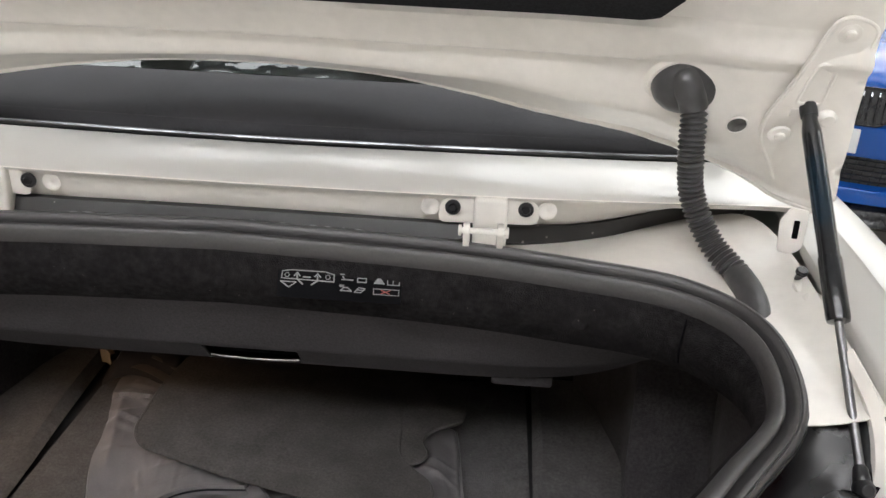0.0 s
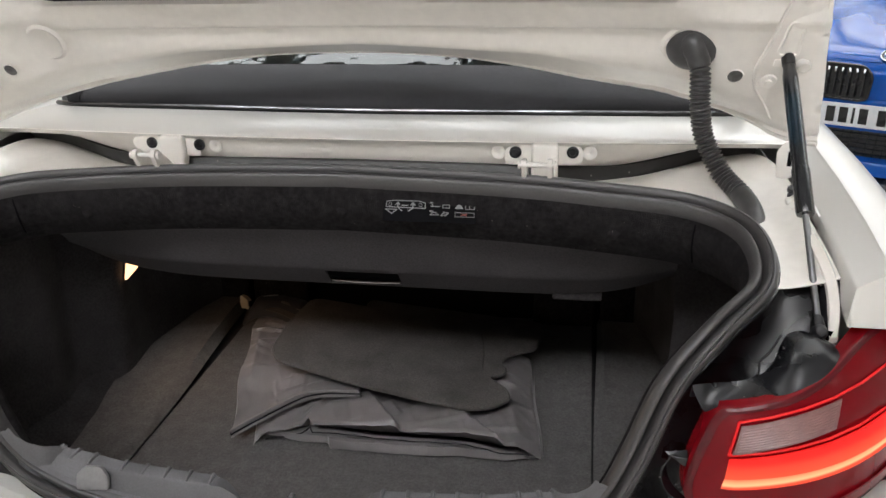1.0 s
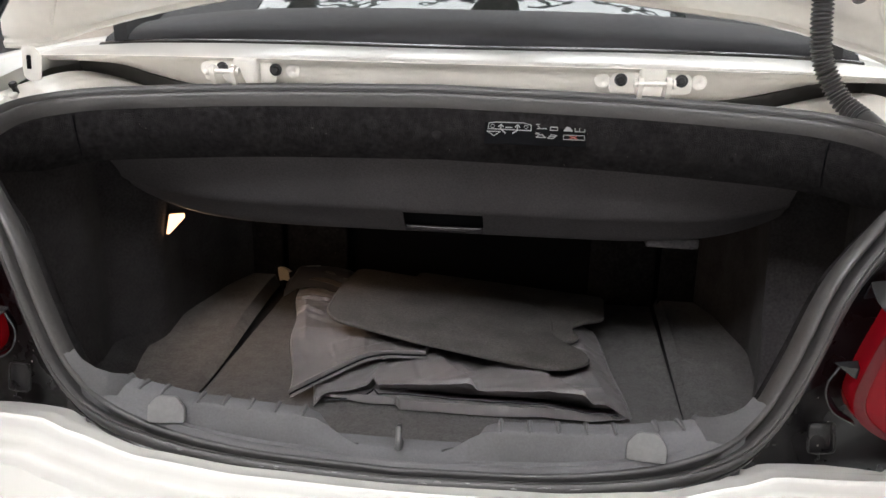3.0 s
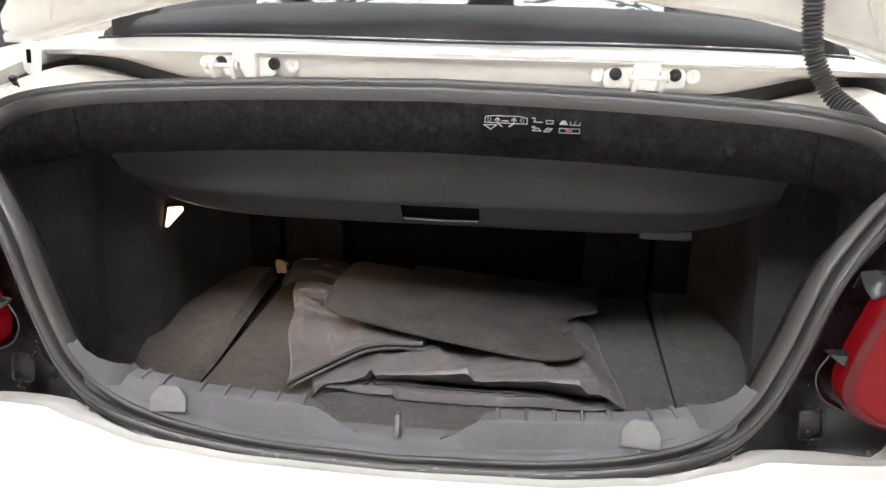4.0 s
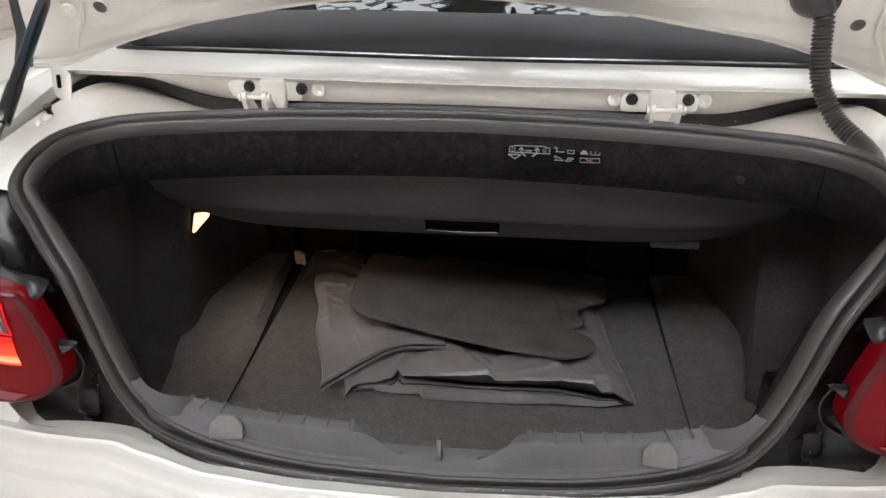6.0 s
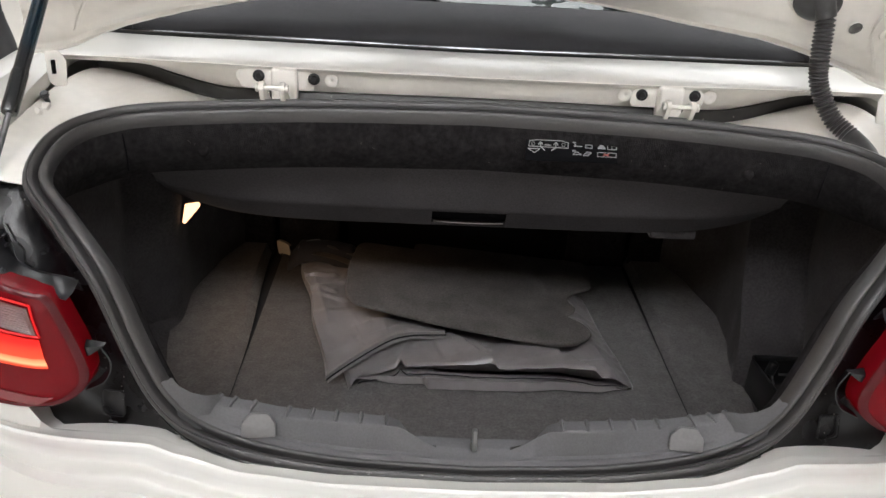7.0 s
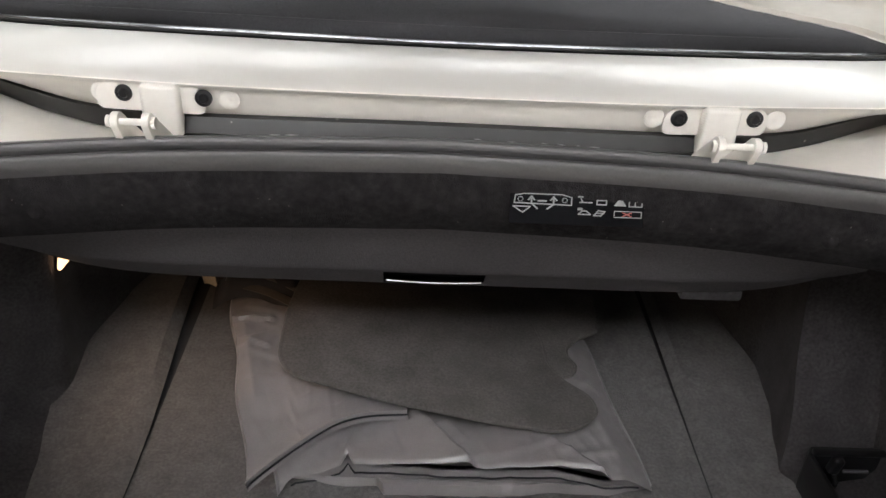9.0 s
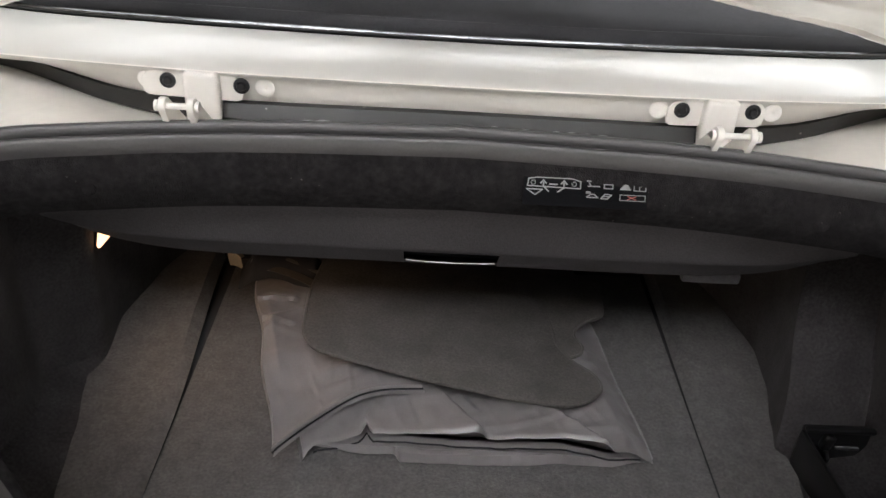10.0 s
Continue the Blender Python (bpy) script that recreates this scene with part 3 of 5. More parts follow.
def lens_patch(outline, s, lift, n=10, inset=0.0, deep=0.02):
    """A smooth panel over a four-cornered patch (top left, top right, bottom right, bottom left) of the lens."""
    (ax, az), (bx, bz), (cx, cz), (dx, dz) = outline
    rows = []
    for j in range(n + 1):
        v = j / n
        r = []
        for i in range(n * 2 + 1):
            u = i / (2 * n)
            x = (ax + (bx - ax) * u) * (1 - v) + (dx + (cx - dx) * u) * v
            z = (az + (bz - az) * u) * (1 - v) + (dz + (cz - dz) * u) * v
            r.append((s * x, lens_y(x, z) - lift, z))
        rows.append(r)
    return Shape().sheet(rows, 0.002)


for s in (1, -1):
    out = spline([(x, 0, z) for x, z in LENS] + [(LENS[0][0], 0, LENS[0][1])], 90)[:-1]
    mid = Vector((0.70, 0, 0.90))
    rows = []
    for k in (1.0, 0.995, 0.985, 0.96, 0.92, 0.86, 0.75, 0.6, 0.4, 0.2, 0.0):
        r = []
        for p in out:
            q = mid.lerp(p, k)
            drop = 0.03 if k == 1.0 else 0.012 if k > 0.99 else 0.004 if k > 0.98 else 0.0
            r.append((s * q.x, lens_y(q.x, q.z) + drop, q.z))
        rows.append(r)
    lamp = part("rear_lamp", Shape().grid(rows, wrap=True), DEEPRED, car, "lit red rear lamp with a clear reversing panel", 50)
    rim = []
    for k0, lift in ((0.985, 0.0025), (0.955, 0.004), (0.915, 0.0025)):
        rim.append([(s * q.x, lens_y(q.x, q.z) - lift, q.z) for q in (mid.lerp(p, k0) for p in out)])
    part("rim", Shape().grid(rim, wrap=True), REDLENS, lamp)
    part("reversing_panel", lens_patch([(0.613, 0.957), (0.733, 0.984), (0.727, 0.951), (0.606, 0.917)], s, 0.004), REVERSE, lamp, "pale ribbed reversing lamp panel")
    ribs = Shape()
    for i in range(9):
        v = 0.12 + 0.095 * i
        xa, za, xb, zb = 0.613 - 0.007 * v, 0.957 - 0.040 * v, 0.733 - 0.006 * v, 0.984 - 0.033 * v
        ribs.tube([(s * (xa + (xb - xa) * u), lens_y(xa + (xb - xa) * u, za + (zb - za) * u) - 0.0062, za + (zb - za) * u) for u in (0.03, 0.25, 0.5, 0.75, 0.97)], 0.0011, 6)
    part("rib", ribs, REVERSE, lamp)
    fr = Shape()
    for a, b in (((0.610, 0.961), (0.80, 1.003)), ((0.610, 0.961), (0.602, 0.914)), ((0.602, 0.914), (0.80, 0.955))):
        fr.tube([(s * (a[0] + (b[0] - a[0]) * u), lens_y(a[0] + (b[0] - a[0]) * u, a[1] + (b[1] - a[1]) * u) - 0.004, a[1] + (b[1] - a[1]) * u) for u in (0, 0.2, 0.4, 0.6, 0.8, 1)], 0.0017, 6)
    part("panel_frame", fr, LEDDIM, lamp)
    part("light_guide", lens_patch([(0.603, 0.910), (0.884, 0.968), (0.884, 0.922), (0.601, 0.880)], s, 0.005), LEDRED, lamp, "glowing red light band")
    part("light_guide_edge", lens_patch([(0.601, 0.880), (0.884, 0.922), (0.884, 0.905), (0.598, 0.864)], s, 0.005), LEDHOT, lamp, "brightest edge of the light band")
    part("lower_reflector", lens_patch([(0.60, 0.814), (0.872, 0.858), (0.872, 0.846), (0.625, 0.802)], s, 0.003), PINKLENS, lamp, "pale lower edge of the lens")

# ---------- rear bumper ----------
def bumper_row(profile):
    rows = []
    for i in range(121):
        x = -0.9 + 0.015 * i
        a = abs(x)
        sweep = 0.16 * (a / 0.9) ** 4 + 0.03 * (a / 0.9) ** 2
        base = table([(0, 0), (0.2, 0.004), (0.335, 0.018), (0.426, 0.046), (0.47, 0.063), (0.9, 0.066)], a)
        rim = base + 0.043 * step(0.618, 0.655, a) + 0.045 * step(0.64, 0.9, a)
        face = base + 0.014 * step(0.56, 0.80, a) + 0.055 * step(0.64, 0.9, a)
        fold = 0.6 * step(0.56, 0.82, a)
        rows.append([(x, y + sweep * (0.25 + 0.75 * k) + (fold * (-0.040 - y) if -0.13 < y < -0.04 else 0),
                      z + (rim if k < 0.01 else face) * (1 - 0.85 * step(0.28, 0.9, k))) for y, z, k in profile])
    return rows


bump = [(0.05, 0.664, 0), (0.01, 0.668, 0), (-0.02, 0.671, 0), (-0.030, 0.6885, 0), (-0.038, 0.6905, 0.02), (-0.0505, 0.6912, 0.04), (-0.053, 0.6930, 0.04), (-0.0555, 0.6932, 0.04), (-0.058, 0.6905, 0.05), (-0.061, 0.6888, 0.05), (-0.072, 0.687, 0.07), (-0.084, 0.683, 0.1), (-0.088, 0.680, 0.12), (-0.091, 0.672, 0.16),
        (-0.094, 0.664, 0.2), (-0.099, 0.660, 0.25), (-0.108, 0.659, 0.28), (-0.120, 0.658, 0.3), (-0.150, 0.647, 0.6), (-0.172, 0.626, 0.85), (-0.182, 0.59, 1), (-0.186, 0.5, 1), (-0.17, 0.35, 1), (-0.14, 0.25, 1)]
part("rear_bumper", Shape().sheet(bumper_row(bump), 0.003), WHITE, car, "glossy white rear panel and bumper")
# ---------- deck, hinge wall, soft top ----------
LIP = both([(0, 0.443, 1.181), (0.30, 0.448, 1.181), (0.545, 0.474, 1.178), (0.69, 0.503, 1.173), (0.765, 0.515, 1.170)])
DECK = both([(0, 0.600, 1.189), (0.326, 0.606, 1.190), (0.57, 0.640, 1.184), (0.70, 0.69, 1.175), (0.765, 0.735, 1.167)])
lip, deck = spline(LIP, 80), spline(DECK, 80)
rows = [[p + V(0, 0.012, -0.050) for p in lip], [p + V(0, 0.010, -0.020) for p in lip], [p + V(0, 0.007, -0.008) for p in lip], [p + V(0, 0.002, -0.006) for p in lip], [p + V(0, -0.001, -0.002) for p in lip],
        [p + V(0, 0.003, 0.0005) for p in lip], [p.lerp(q, 0.1) + V(0, 0, 0.003) for p, q in zip(lip, deck)], [p.lerp(q, 0.5) + V(0, 0, 0.007) for p, q in zip(lip, deck)],
        [p.lerp(q, 0.9) + V(0, 0, 0.004) for p, q in zip(lip, deck)], deck, [q + V(0, 0.006, -0.012) for q in deck]]
part("rear_deck", Shape().sheet(rows[4:], 0.002), WHITE, car, "glossy white panel behind the soft top")
GUP = [(0, 0.463, 1.134), (0.30, 0.470, 1.130), (0.40, 0.495, 1.124), (0.476, 0.521, 1.122), (0.56, 0.540, 1.138), (0.632, 0.552, 1.155), (0.755, 0.565, 1.160)]
GLO = [(0, 0.456, 1.117), (0.30, 0.463, 1.115), (0.40, 0.490, 1.104), (0.513, 0.540, 1.102), (0.58, 0.560, 1.115), (0.649, 0.571, 1.131), (0.752, 0.580, 1.141)]
gut = spline(both(GUP), 300)
foot = [min(gut, key=lambda g: abs(g.x - p.x)) + V(0, 0.004, -0.004) for p in lip]
wall = [foot, [f.lerp(p + V(0, 0.010, -0.012), 0.6) for f, p in zip(foot, lip)], [p + V(0, 0.010, -0.012) for p in lip], rows[2], rows[3], rows[4]]
part("hinge_wall", Shape().sheet(wall, 0.002), PRIMER, car, "off-white wall carrying the boot hinges")

bead = spline([(x, y + 0.006, z + 0.004) for x, y, z in DECK], 90)
part("deck_bead", Shape().tube(bead, 0.0055, 10), GLOSSBLACK, car, "black rubber bead along the deck")
part("deck_trim", Shape().tube([p + V(0, -0.003, 0.0025) for p in bead], 0.0022, 8), DARKCHROME, car, "thin bright trim strip")
base = [p + V(0, 0.010, 0.004) for p in bead]
FTOP = both([(0, 0.760, 1.256), (0.25, 0.765, 1.255), (0.45, 0.785, 1.247), (0.60, 0.81, 1.232), (0.72, 0.86, 1.212)])
ftop = spline(FTOP, 90)
frows = []
for u, lift in ((0, -0.01), (0.04, 0.003), (0.10, 0.009), (0.13, 0.006), (0.16, 0.0095), (0.3, 0.012), (0.5, 0.012), (0.7, 0.009), (0.9, 0.004), (1.0, 0.0)):
    frows.append([p.lerp(q, u) + V(0, -lift * 0.4, lift) for p, q in zip(base, ftop)])
FROOF = both([(0, 1.30, 1.44), (0.25, 1.30, 1.437), (0.45, 1.31, 1.425), (0.56, 1.33, 1.39), (0.64, 1.36, 1.30)])
ROOFEND = both([(0, 2.3, 1.41), (0.25, 2.3, 1.405), (0.45, 2.3, 1.39), (0.56, 2.3, 1.35), (0.64, 2.3, 1.26)])
part("soft_top", Shape().sheet(frows, 0.004), CANVAS, car, "dark grey fabric soft top, raised")
# side and upper fabric round the rear window
froof, rend = spline(FROOF, 90), spline(ROOFEND, 90)
GL = range(18, 72)
for s in (0, 1):
    idx = range(0, 19) if s == 0 else range(71, 90)
    part("soft_top_side", Shape().sheet([[ftop[i].lerp(froof[i], u) + V(0, 0, 0.03 * math.sin(math.pi * u)) for i in idx] for u in (0, 0.2, 0.4, 0.6, 0.8, 1)], 0.004), CANVAS, car)
part("soft_top_roof", Shape().sheet([[froof[i].lerp(rend[i], u) + V(0, 0, 0.03 * math.sin(math.pi * u)) for i in range(90)] for u in (0, 0.25, 0.5, 0.75, 1)], 0.004), CANVAS, car)
glass = part("rear_window", Shape().sheet([[ftop[i].lerp(froof[i], u) + V(0, 0.004, 0.03 * math.sin(math.pi * u) + 0.002 * math.sin(i * 0.55) * math.sin(math.pi * u)) for i in GL] for u in [k / 14 for k in range(15)]], 0.004), TINT, car, "tinted glass rear window mirroring the rooflights")
glass.visible_shadow = False
wires = Shape()
for k in range(2, 13):
    u = k / 14
    wires.tube([ftop[i].lerp(froof[i], u) + V(0, 0.012, 0.03 * math.sin(math.pi * u) - 0.012) for i in range(20, 71, 5)], 0.0007, 4)
part("heating_wire", wires, TRUSS, glass)
# cabin under the soft top, dark and closed
cabin = Shape()
cabin.box((1.30, 1.25, 0.02), pose(0, 1.62, 0.95), 0.004)
cabin.box((1.32, 0.03, 0.30), pose(0, 1.02, 1.05), 0.004)
cabin.box((1.30, 0.03, 0.50), pose(0, 2.26, 1.15), 0.004)
for s in (1, -1):
    cabin.box((0.03, 1.6, 0.36), pose(s * 0.70, 1.5, 1.08), 0.004)
    cabin.box((0.40, 0.14, 0.42), pose(s * 0.36, 1.75, 1.08, -12, 0, 0), 0.05, 3)
part("cabin", cabin, CABIN, car, "dark cabin with seat backs")

# rubber strip in the gutter below the deck
gu, gl = ([p for p in spline(both(g), 140) if abs(p.x) < 0.716] for g in (GUP, GLO))
gl = even(gl, len(gu))
part("gutter_strip", Shape().sheet([[p + V(0, 0.004, 0) for p in gu], [p.lerp(q, 0.12) + V(0, -0.006, 0.001) for p, q in zip(gu, gl)], [p.lerp(q, 0.5) + V(0, -0.0075, 0) for p, q in zip(gu, gl)],
                                    [p.lerp(q, 0.88) + V(0, -0.008, 0) for p, q in zip(gu, gl)], [q + V(0, -0.001, -0.002) for q in gl]], 0.004), STRIP, car, "black rubber gutter strip with dust on it")

# ---------- boot hinges ----------
def hex_bolt(shape, m, r, h):
    shape.lathe([(0, h), (r * 0.45, h), (r * 0.5, h * 0.9), (r * 0.62, h * 0.45), (r, h * 0.4), (r * 1.02, 0)], m, 18)


def wall_y(x):
    return table([(0, 0.4535), (0.30, 0.4585), (0.40, 0.466), (0.545, 0.4845)], abs(x)) - 0.0015


for s in (1, -1):
    hinge = part("boot_hinge", Shape().prism(rounded([(-0.076, -0.024), (-0.076, 0.002), (-0.062, 0.013), (0.045, 0.013), (0.060, 0.002), (0.058, -0.024)], 0.010), 0.003,
                 pose(s * 0.349, 0.461, 1.162, 90, 0, 4 * s), 0.001), PRIMER, car, "white painted boot hinge with a pin between two lugs")
    blk = Shape()
    blk.box((0.046, 0.026, 0.070), pose(s * 0.343, 0.454, 1.144), 0.006, 3)
    blk.box((0.044, 0.050, 0.012), pose(s * 0.343, 0.430, 1.106), 0.004)
    part("hinge_block", blk, PRIMER, hinge)
    inner, outer = (0.314, 0.356) if s > 0 else (0.332, 0.366)
    for x in (inner, outer):
        lug = Shape().prism(rounded([(-0.010, 0.0), (-0.005, 0.010), (0.007, 0.010), (0.030, -0.010), (0.078, -0.050), (0.078, -0.066), (0.045, -0.060), (0.010, -0.035)], 0.007), 0.008,
                            Matrix.Translation((s * x - 0.004, 0.360, 1.166)) @ Matrix(((0, 0, 1, 0), (1, 0, 0, 0), (0, 1, 0, 0), (0, 0, 0, 1))), 0.001)
        part("lug", lug, PRIMER, hinge)
    pin = Shape().tube([(s * (inner - 0.010), 0.360, 1.166), (s * (outer + 0.010), 0.360, 1.166)], 0.0040, 12)
    for x in (inner - 0.008, outer + 0.008):
        pin.tube([(s * (x - 0.002), 0.360, 1.166), (s * (x + 0.002), 0.360, 1.166)], 0.0070, 14)
    part("hinge_pin", pin, PRIMER, hinge)
    for x in (0.292, 0.390):
        b = Shape()
        hex_bolt(b, pose(s * x, wall_y(x) - 0.003, 1.1605, 90, 0, 0), 0.0105, 0.006)
        part("bolt", b, BLACKPL, hinge, "black hinge bolt")
    for x in (0.262, 0.419):
        b = Shape().lathe([(0, 0.0002), (0.0025, 0.0003), (0.003, 0.0007), (0.010, 0.0009), (0.012, 0.0008), (0.013, 0)], pose(s * x, wall_y(x), 1.158, 90, 0, 0), 20)
        part("boss", b, PRIMER, hinge)

# bracket block with a slot, stud and small pressings in the channel corners
for s in (1, -1):
    bl = Shape().prism(rounded([(-0.017, -0.030), (-0.020, 0.012), (-0.008, 0.030), (0.014, 0.028), (0.013, -0.022), (0.002, -0.032)], 0.004, 2), 0.004, pose(s * 0.740, 0.449, 1.160, 80, 0, -14 * s) @ Matrix.Diagonal((s, 1, 1, 1)), 0.0012)
    blo = part("corner_bracket", bl, PRIMER, car, "white folded bracket with a dark slot")
    part("slot", Shape().box((0.007, 0.01, 0.024), pose(s * 0.741, 0.447, 1.162, -10, 0, -14 * s), 0.001), DARKFILL, blo)
    stud = Shape().lathe([(0, 0.009), (0.006, 0.009), (0.0075, 0.007), (0.006, 0.005), (0.0075, 0.003), (0.005, 0.0), (0.005, -0.012)], pose(s * 0.735, 0.385, 1.126, 25, 0, 0), 14)
    part("stud", stud, BLACKPL, car, "black rubber stud")
    part("pressing", Shape().box((0.02, 0.02, 0.01), pose(s * 0.735, 0.372, 1.112, 20, 0, 0), 0.004), PRIMER, car)
    press = Shape().lathe([(0, 0.006), (0.005, 0.006), (0.012, 0.004), (0.016, -0.002)], pose(s * 0.742, 0.345, 1.108, 30, 0, 0), 18)
    part("pressing", press, PRIMER, car)

# ---------- boot lid ----------
EDGE = spline([(0, 0.690, 1.2955), (0.172, 0.668, 1.293), (0.30, 0.628, 1.283), (0.40, 0.592, 1.270), (0.50, 0.572, 1.255), (0.56, 0.560, 1.243), (0.656, 0.534, 1.217), (0.715, 0.492, 1.193), (0.75, 0.455, 1.187), (0.79, 0.425, 1.190)], 160)
MY = [(0, 0.518), (0.3, 0.508), (0.53, 0.497), (0.64, 0.468), (0.775, 0.432)]
MZ = [(0, 1.338), (0.3, 1.327), (0.53, 1.297), (0.64, 1.264), (0.775, 1.247)]
TY = [(0, 0.460), (0.4, 0.450), (0.58, 0.425), (0.66, 0.388), (0.775, 0.36)]
lid_cols = [-0.775 + 1.55 * i / 124 for i in range(125)]


def lid_col(x):
    a = abs(x)
    i = min(range(160), key=lambda k: abs(EDGE[k].x - a))
    e = V(x, EDGE[i].y, EDGE[i].z - 0.005 * max(-1, min(1, x / 0.28)) * (1 - step(0.36, 0.58, a)))
    m = V(x, table(MY, a), table(MZ, a))
    t = V(x, table(TY, a), 1.425)
    k = 1 - 0.45 * step(0.62, 0.775, a)
    k2 = 1 - step(0.55, 0.65, a)
    w = (m - e) * 1.0
    d = V(0, w.y, w.z).normalized()
    n = V(0, -d.z, d.y)
    hem = [(0.003, 0.004), (0.009, 0.005), (0.012, -0.003), (0.016, -0.004), (0.022, 0.003)]
    up = t - m
    d2 = V(0, up.y, up.z).normalized()
    n2 = V(0, -d2.z, d2.y)
    # the face turns at one height all across, in a crisp step
    q = (1.368 - m.z) / (t.z - m.z)
    f = 1 - step(0.50, 0.60, a)
    press = [(q * 0.14, 0.004), (q * 0.3, 0.004), (q * 0.5, 0.001), (q * 0.7, -0.002), (q * 0.88, -0.003 * f), (q * 0.97, -0.003 * f), (q + 0.004, 0.003 * f), (q + 0.035, 0.006 * f), (q + 0.09, 0.006),
             (q + (1 - q) * 0.45, 0.007), (q + (1 - q) * 0.62, 0.010 * k2), (q + (1 - q) * 0.85, 0.011 * k2), (q + (1 - q) * 0.95, 0.004 * k2)]
    return [e, *(e + d * u + n * v * k for u, v in hem), e + w * 0.55 + n * 0.002, e + w * 0.85 + n * 0.002, m + n2 * 0.004 * k2,
            *(m + up * u + n2 * v * (1 - 0.7 * step(0.60, 0.68, a) * (1 if u < 0.4 else 0)) for u, v in press), t, t + V(0, -0.10, 0.12), t + V(0, -0.17, 0.24)]


LID_M, LID_T = 8, 22


def narrowed(col):
    """The lid's sides draw in slightly towards its rear edge."""
    return [V(p.x * (1 - 0.035 * step(1.2, 1.46, p.z) - 0.02 * step(1.46, 1.7, p.z)), p.y, p.z) for p in col]


def face_y(x, z):
    col = lid_col(x)
    for p, q in zip(col[5:], col[6:]):
        if p.z <= z <= q.z:
            return p.y + (q.y - p.y) * (z - p.z) / max(q.z - p.z, 1e-6)
    return col[LID_M].y


cols = [narrowed(lid_col(x)) for x in lid_cols]
lid = Shape().grid(cols)
outer = [[c[0], c[0] + V(0, 0.006, 0.006), c[LID_M] + V(0, 0.065, 0.045), c[LID_T] + V(0, 0.055, 0.05), c[-1] + V(0, 0.06, 0.03), c[-1]] for c in cols]
lid.grid(outer)
for c, o in ((cols[0], outer[0]), (cols[-1], outer[-1])):
    lid.grid([[c[0], c[4], c[LID_M], c[15], c[LID_T], c[-2], c[-1]], [o[0], o[1], o[2], o[2].lerp(o[3], 0.5), o[3], o[3].lerp(o[4], 0.5), o[4]]])
boot_lid = part("boot_lid", lid, PRIMER, car, "white boot lid raised, with its pressed inner panel", 50)


def on_lid(x, y, z):
    """A frame on the inner face of the lid: x across, y up the face, z towards the boot."""
    return Matrix(((1, 0, 0, x), (0, -0.49, -0.87, y), (0, 0.87, -0.49, z), (0, 0, 0, 1)))


# rim bead along the lower edge
part("edge_hem", Shape().tube([c[0] + V(0, 0.0, 0.002) for c in cols], 0.004, 10), PRIMER, boot_lid)
lin = []
for i in range(61):
    x = -0.60 + 0.02 * i
    a = abs(x)
    up = 0.0 + 0.16 * step(0.50, 0.60, a) ** 1.5
    b = V(x, table(TY, min(a, 0.775)), 1.425) + V(0, -0.012, -0.006)
    d = V(0, -0.10, 0.12).normalized()
    lin.append([b + d * (up + 0.000) + V(0, 0.012, 0.01), b + d * (up + 0.003), b + d * (up + 0.010) + V(0, -0.008, -0.006), b + d * (up + 0.05) + V(0, -0.012, -0.01), b + d * 0.25 + V(0, -0.012, -0.01), b + d * 0.27])
part("lid_liner", Shape().grid(lin), LINER, boot_lid, "black felt liner of the boot lid")

for s in (1, -1):
    PM = on_lid(0.704 * s, face_y(0.71, 1.325) + 0.001, 1.325) @ Matrix.Diagonal((s, 1, 1, 1))
    outline = rounded([(-0.036, -0.046), (-0.012, -0.085), (0.004, -0.118), (0.026, -0.125), (0.040, -0.06), (0.042, 0.13), (-0.004, 0.14), (-0.014, 0.09), (-0.026, 0.03), (-0.038, -0.01)], 0.020, 6)
    pl = Shape().prism(outline, 0.005, PM, 0.002)
    pl.tube([PM @ V(x, y, 0.0035) for x, y in outline + outline[:1]], 0.0028, 8)
    plate = part("strut_plate", pl, PRIMER, boot_lid)
    slot = Shape()
    ring = rounded([(-0.020, 0.022), (-0.010, 0.092), (0.014, 0.092), (0.016, 0.022)], 0.008)
    slot.tube([PM @ V(x * 0.85 + 0.005, y * 0.85 - 0.004, 0.0048) for x, y in ring + ring[:1]], 0.0026, 8)
    part("recess_edge", slot, PRIMER, plate)
    kn = Shape().lathe([(0, 0.012), (0.008, 0.012), (0.011, 0.009), (0.012, 0)], on_lid(0.733 * s, 0.416, 1.322), 16)
    kn.box((0.05, 0.014, 0.008), on_lid(0.715 * s, 0.418, 1.323), 0.003)
    part("ball_mount", kn, PRIMER, plate)
    for x, y, z in ((0.686, 0.424, 1.293), (0.716, 0.362, 1.425)):
        w = Shape().lathe([(0, 0.009), (0.003, 0.009), (0.006, 0.008), (0.0065, 0.004), (0.0125, 0.003), (0.014, 0)], on_lid(s * x, y, z), 18)
        part("lid_bolt", w, PRIMER, plate)
    hole = Shape().lathe([(0.014, 0.001), (0.0125, 0.003), (0.0115, 0.002)], on_lid(s * 0.64, 0.446, 1.297), 20)
    ho = part("hole_rim", hole, PRIMER, boot_lid)
    part("hole", Shape().lathe([(0.0118, 0.0022), (0.009, 0.001), (0, 0.0005)], on_lid(s * 0.64, 0.446, 1.297), 20), PLUG, ho)
disc = Shape().lathe([(0.030, 0.003), (0.033, 0.004), (0.036, 0.002), (0.039, 0.0)], on_lid(-0.565, 0.455, 1.345), 28)
part("pressed_ring", disc, PRIMER, boot_lid)

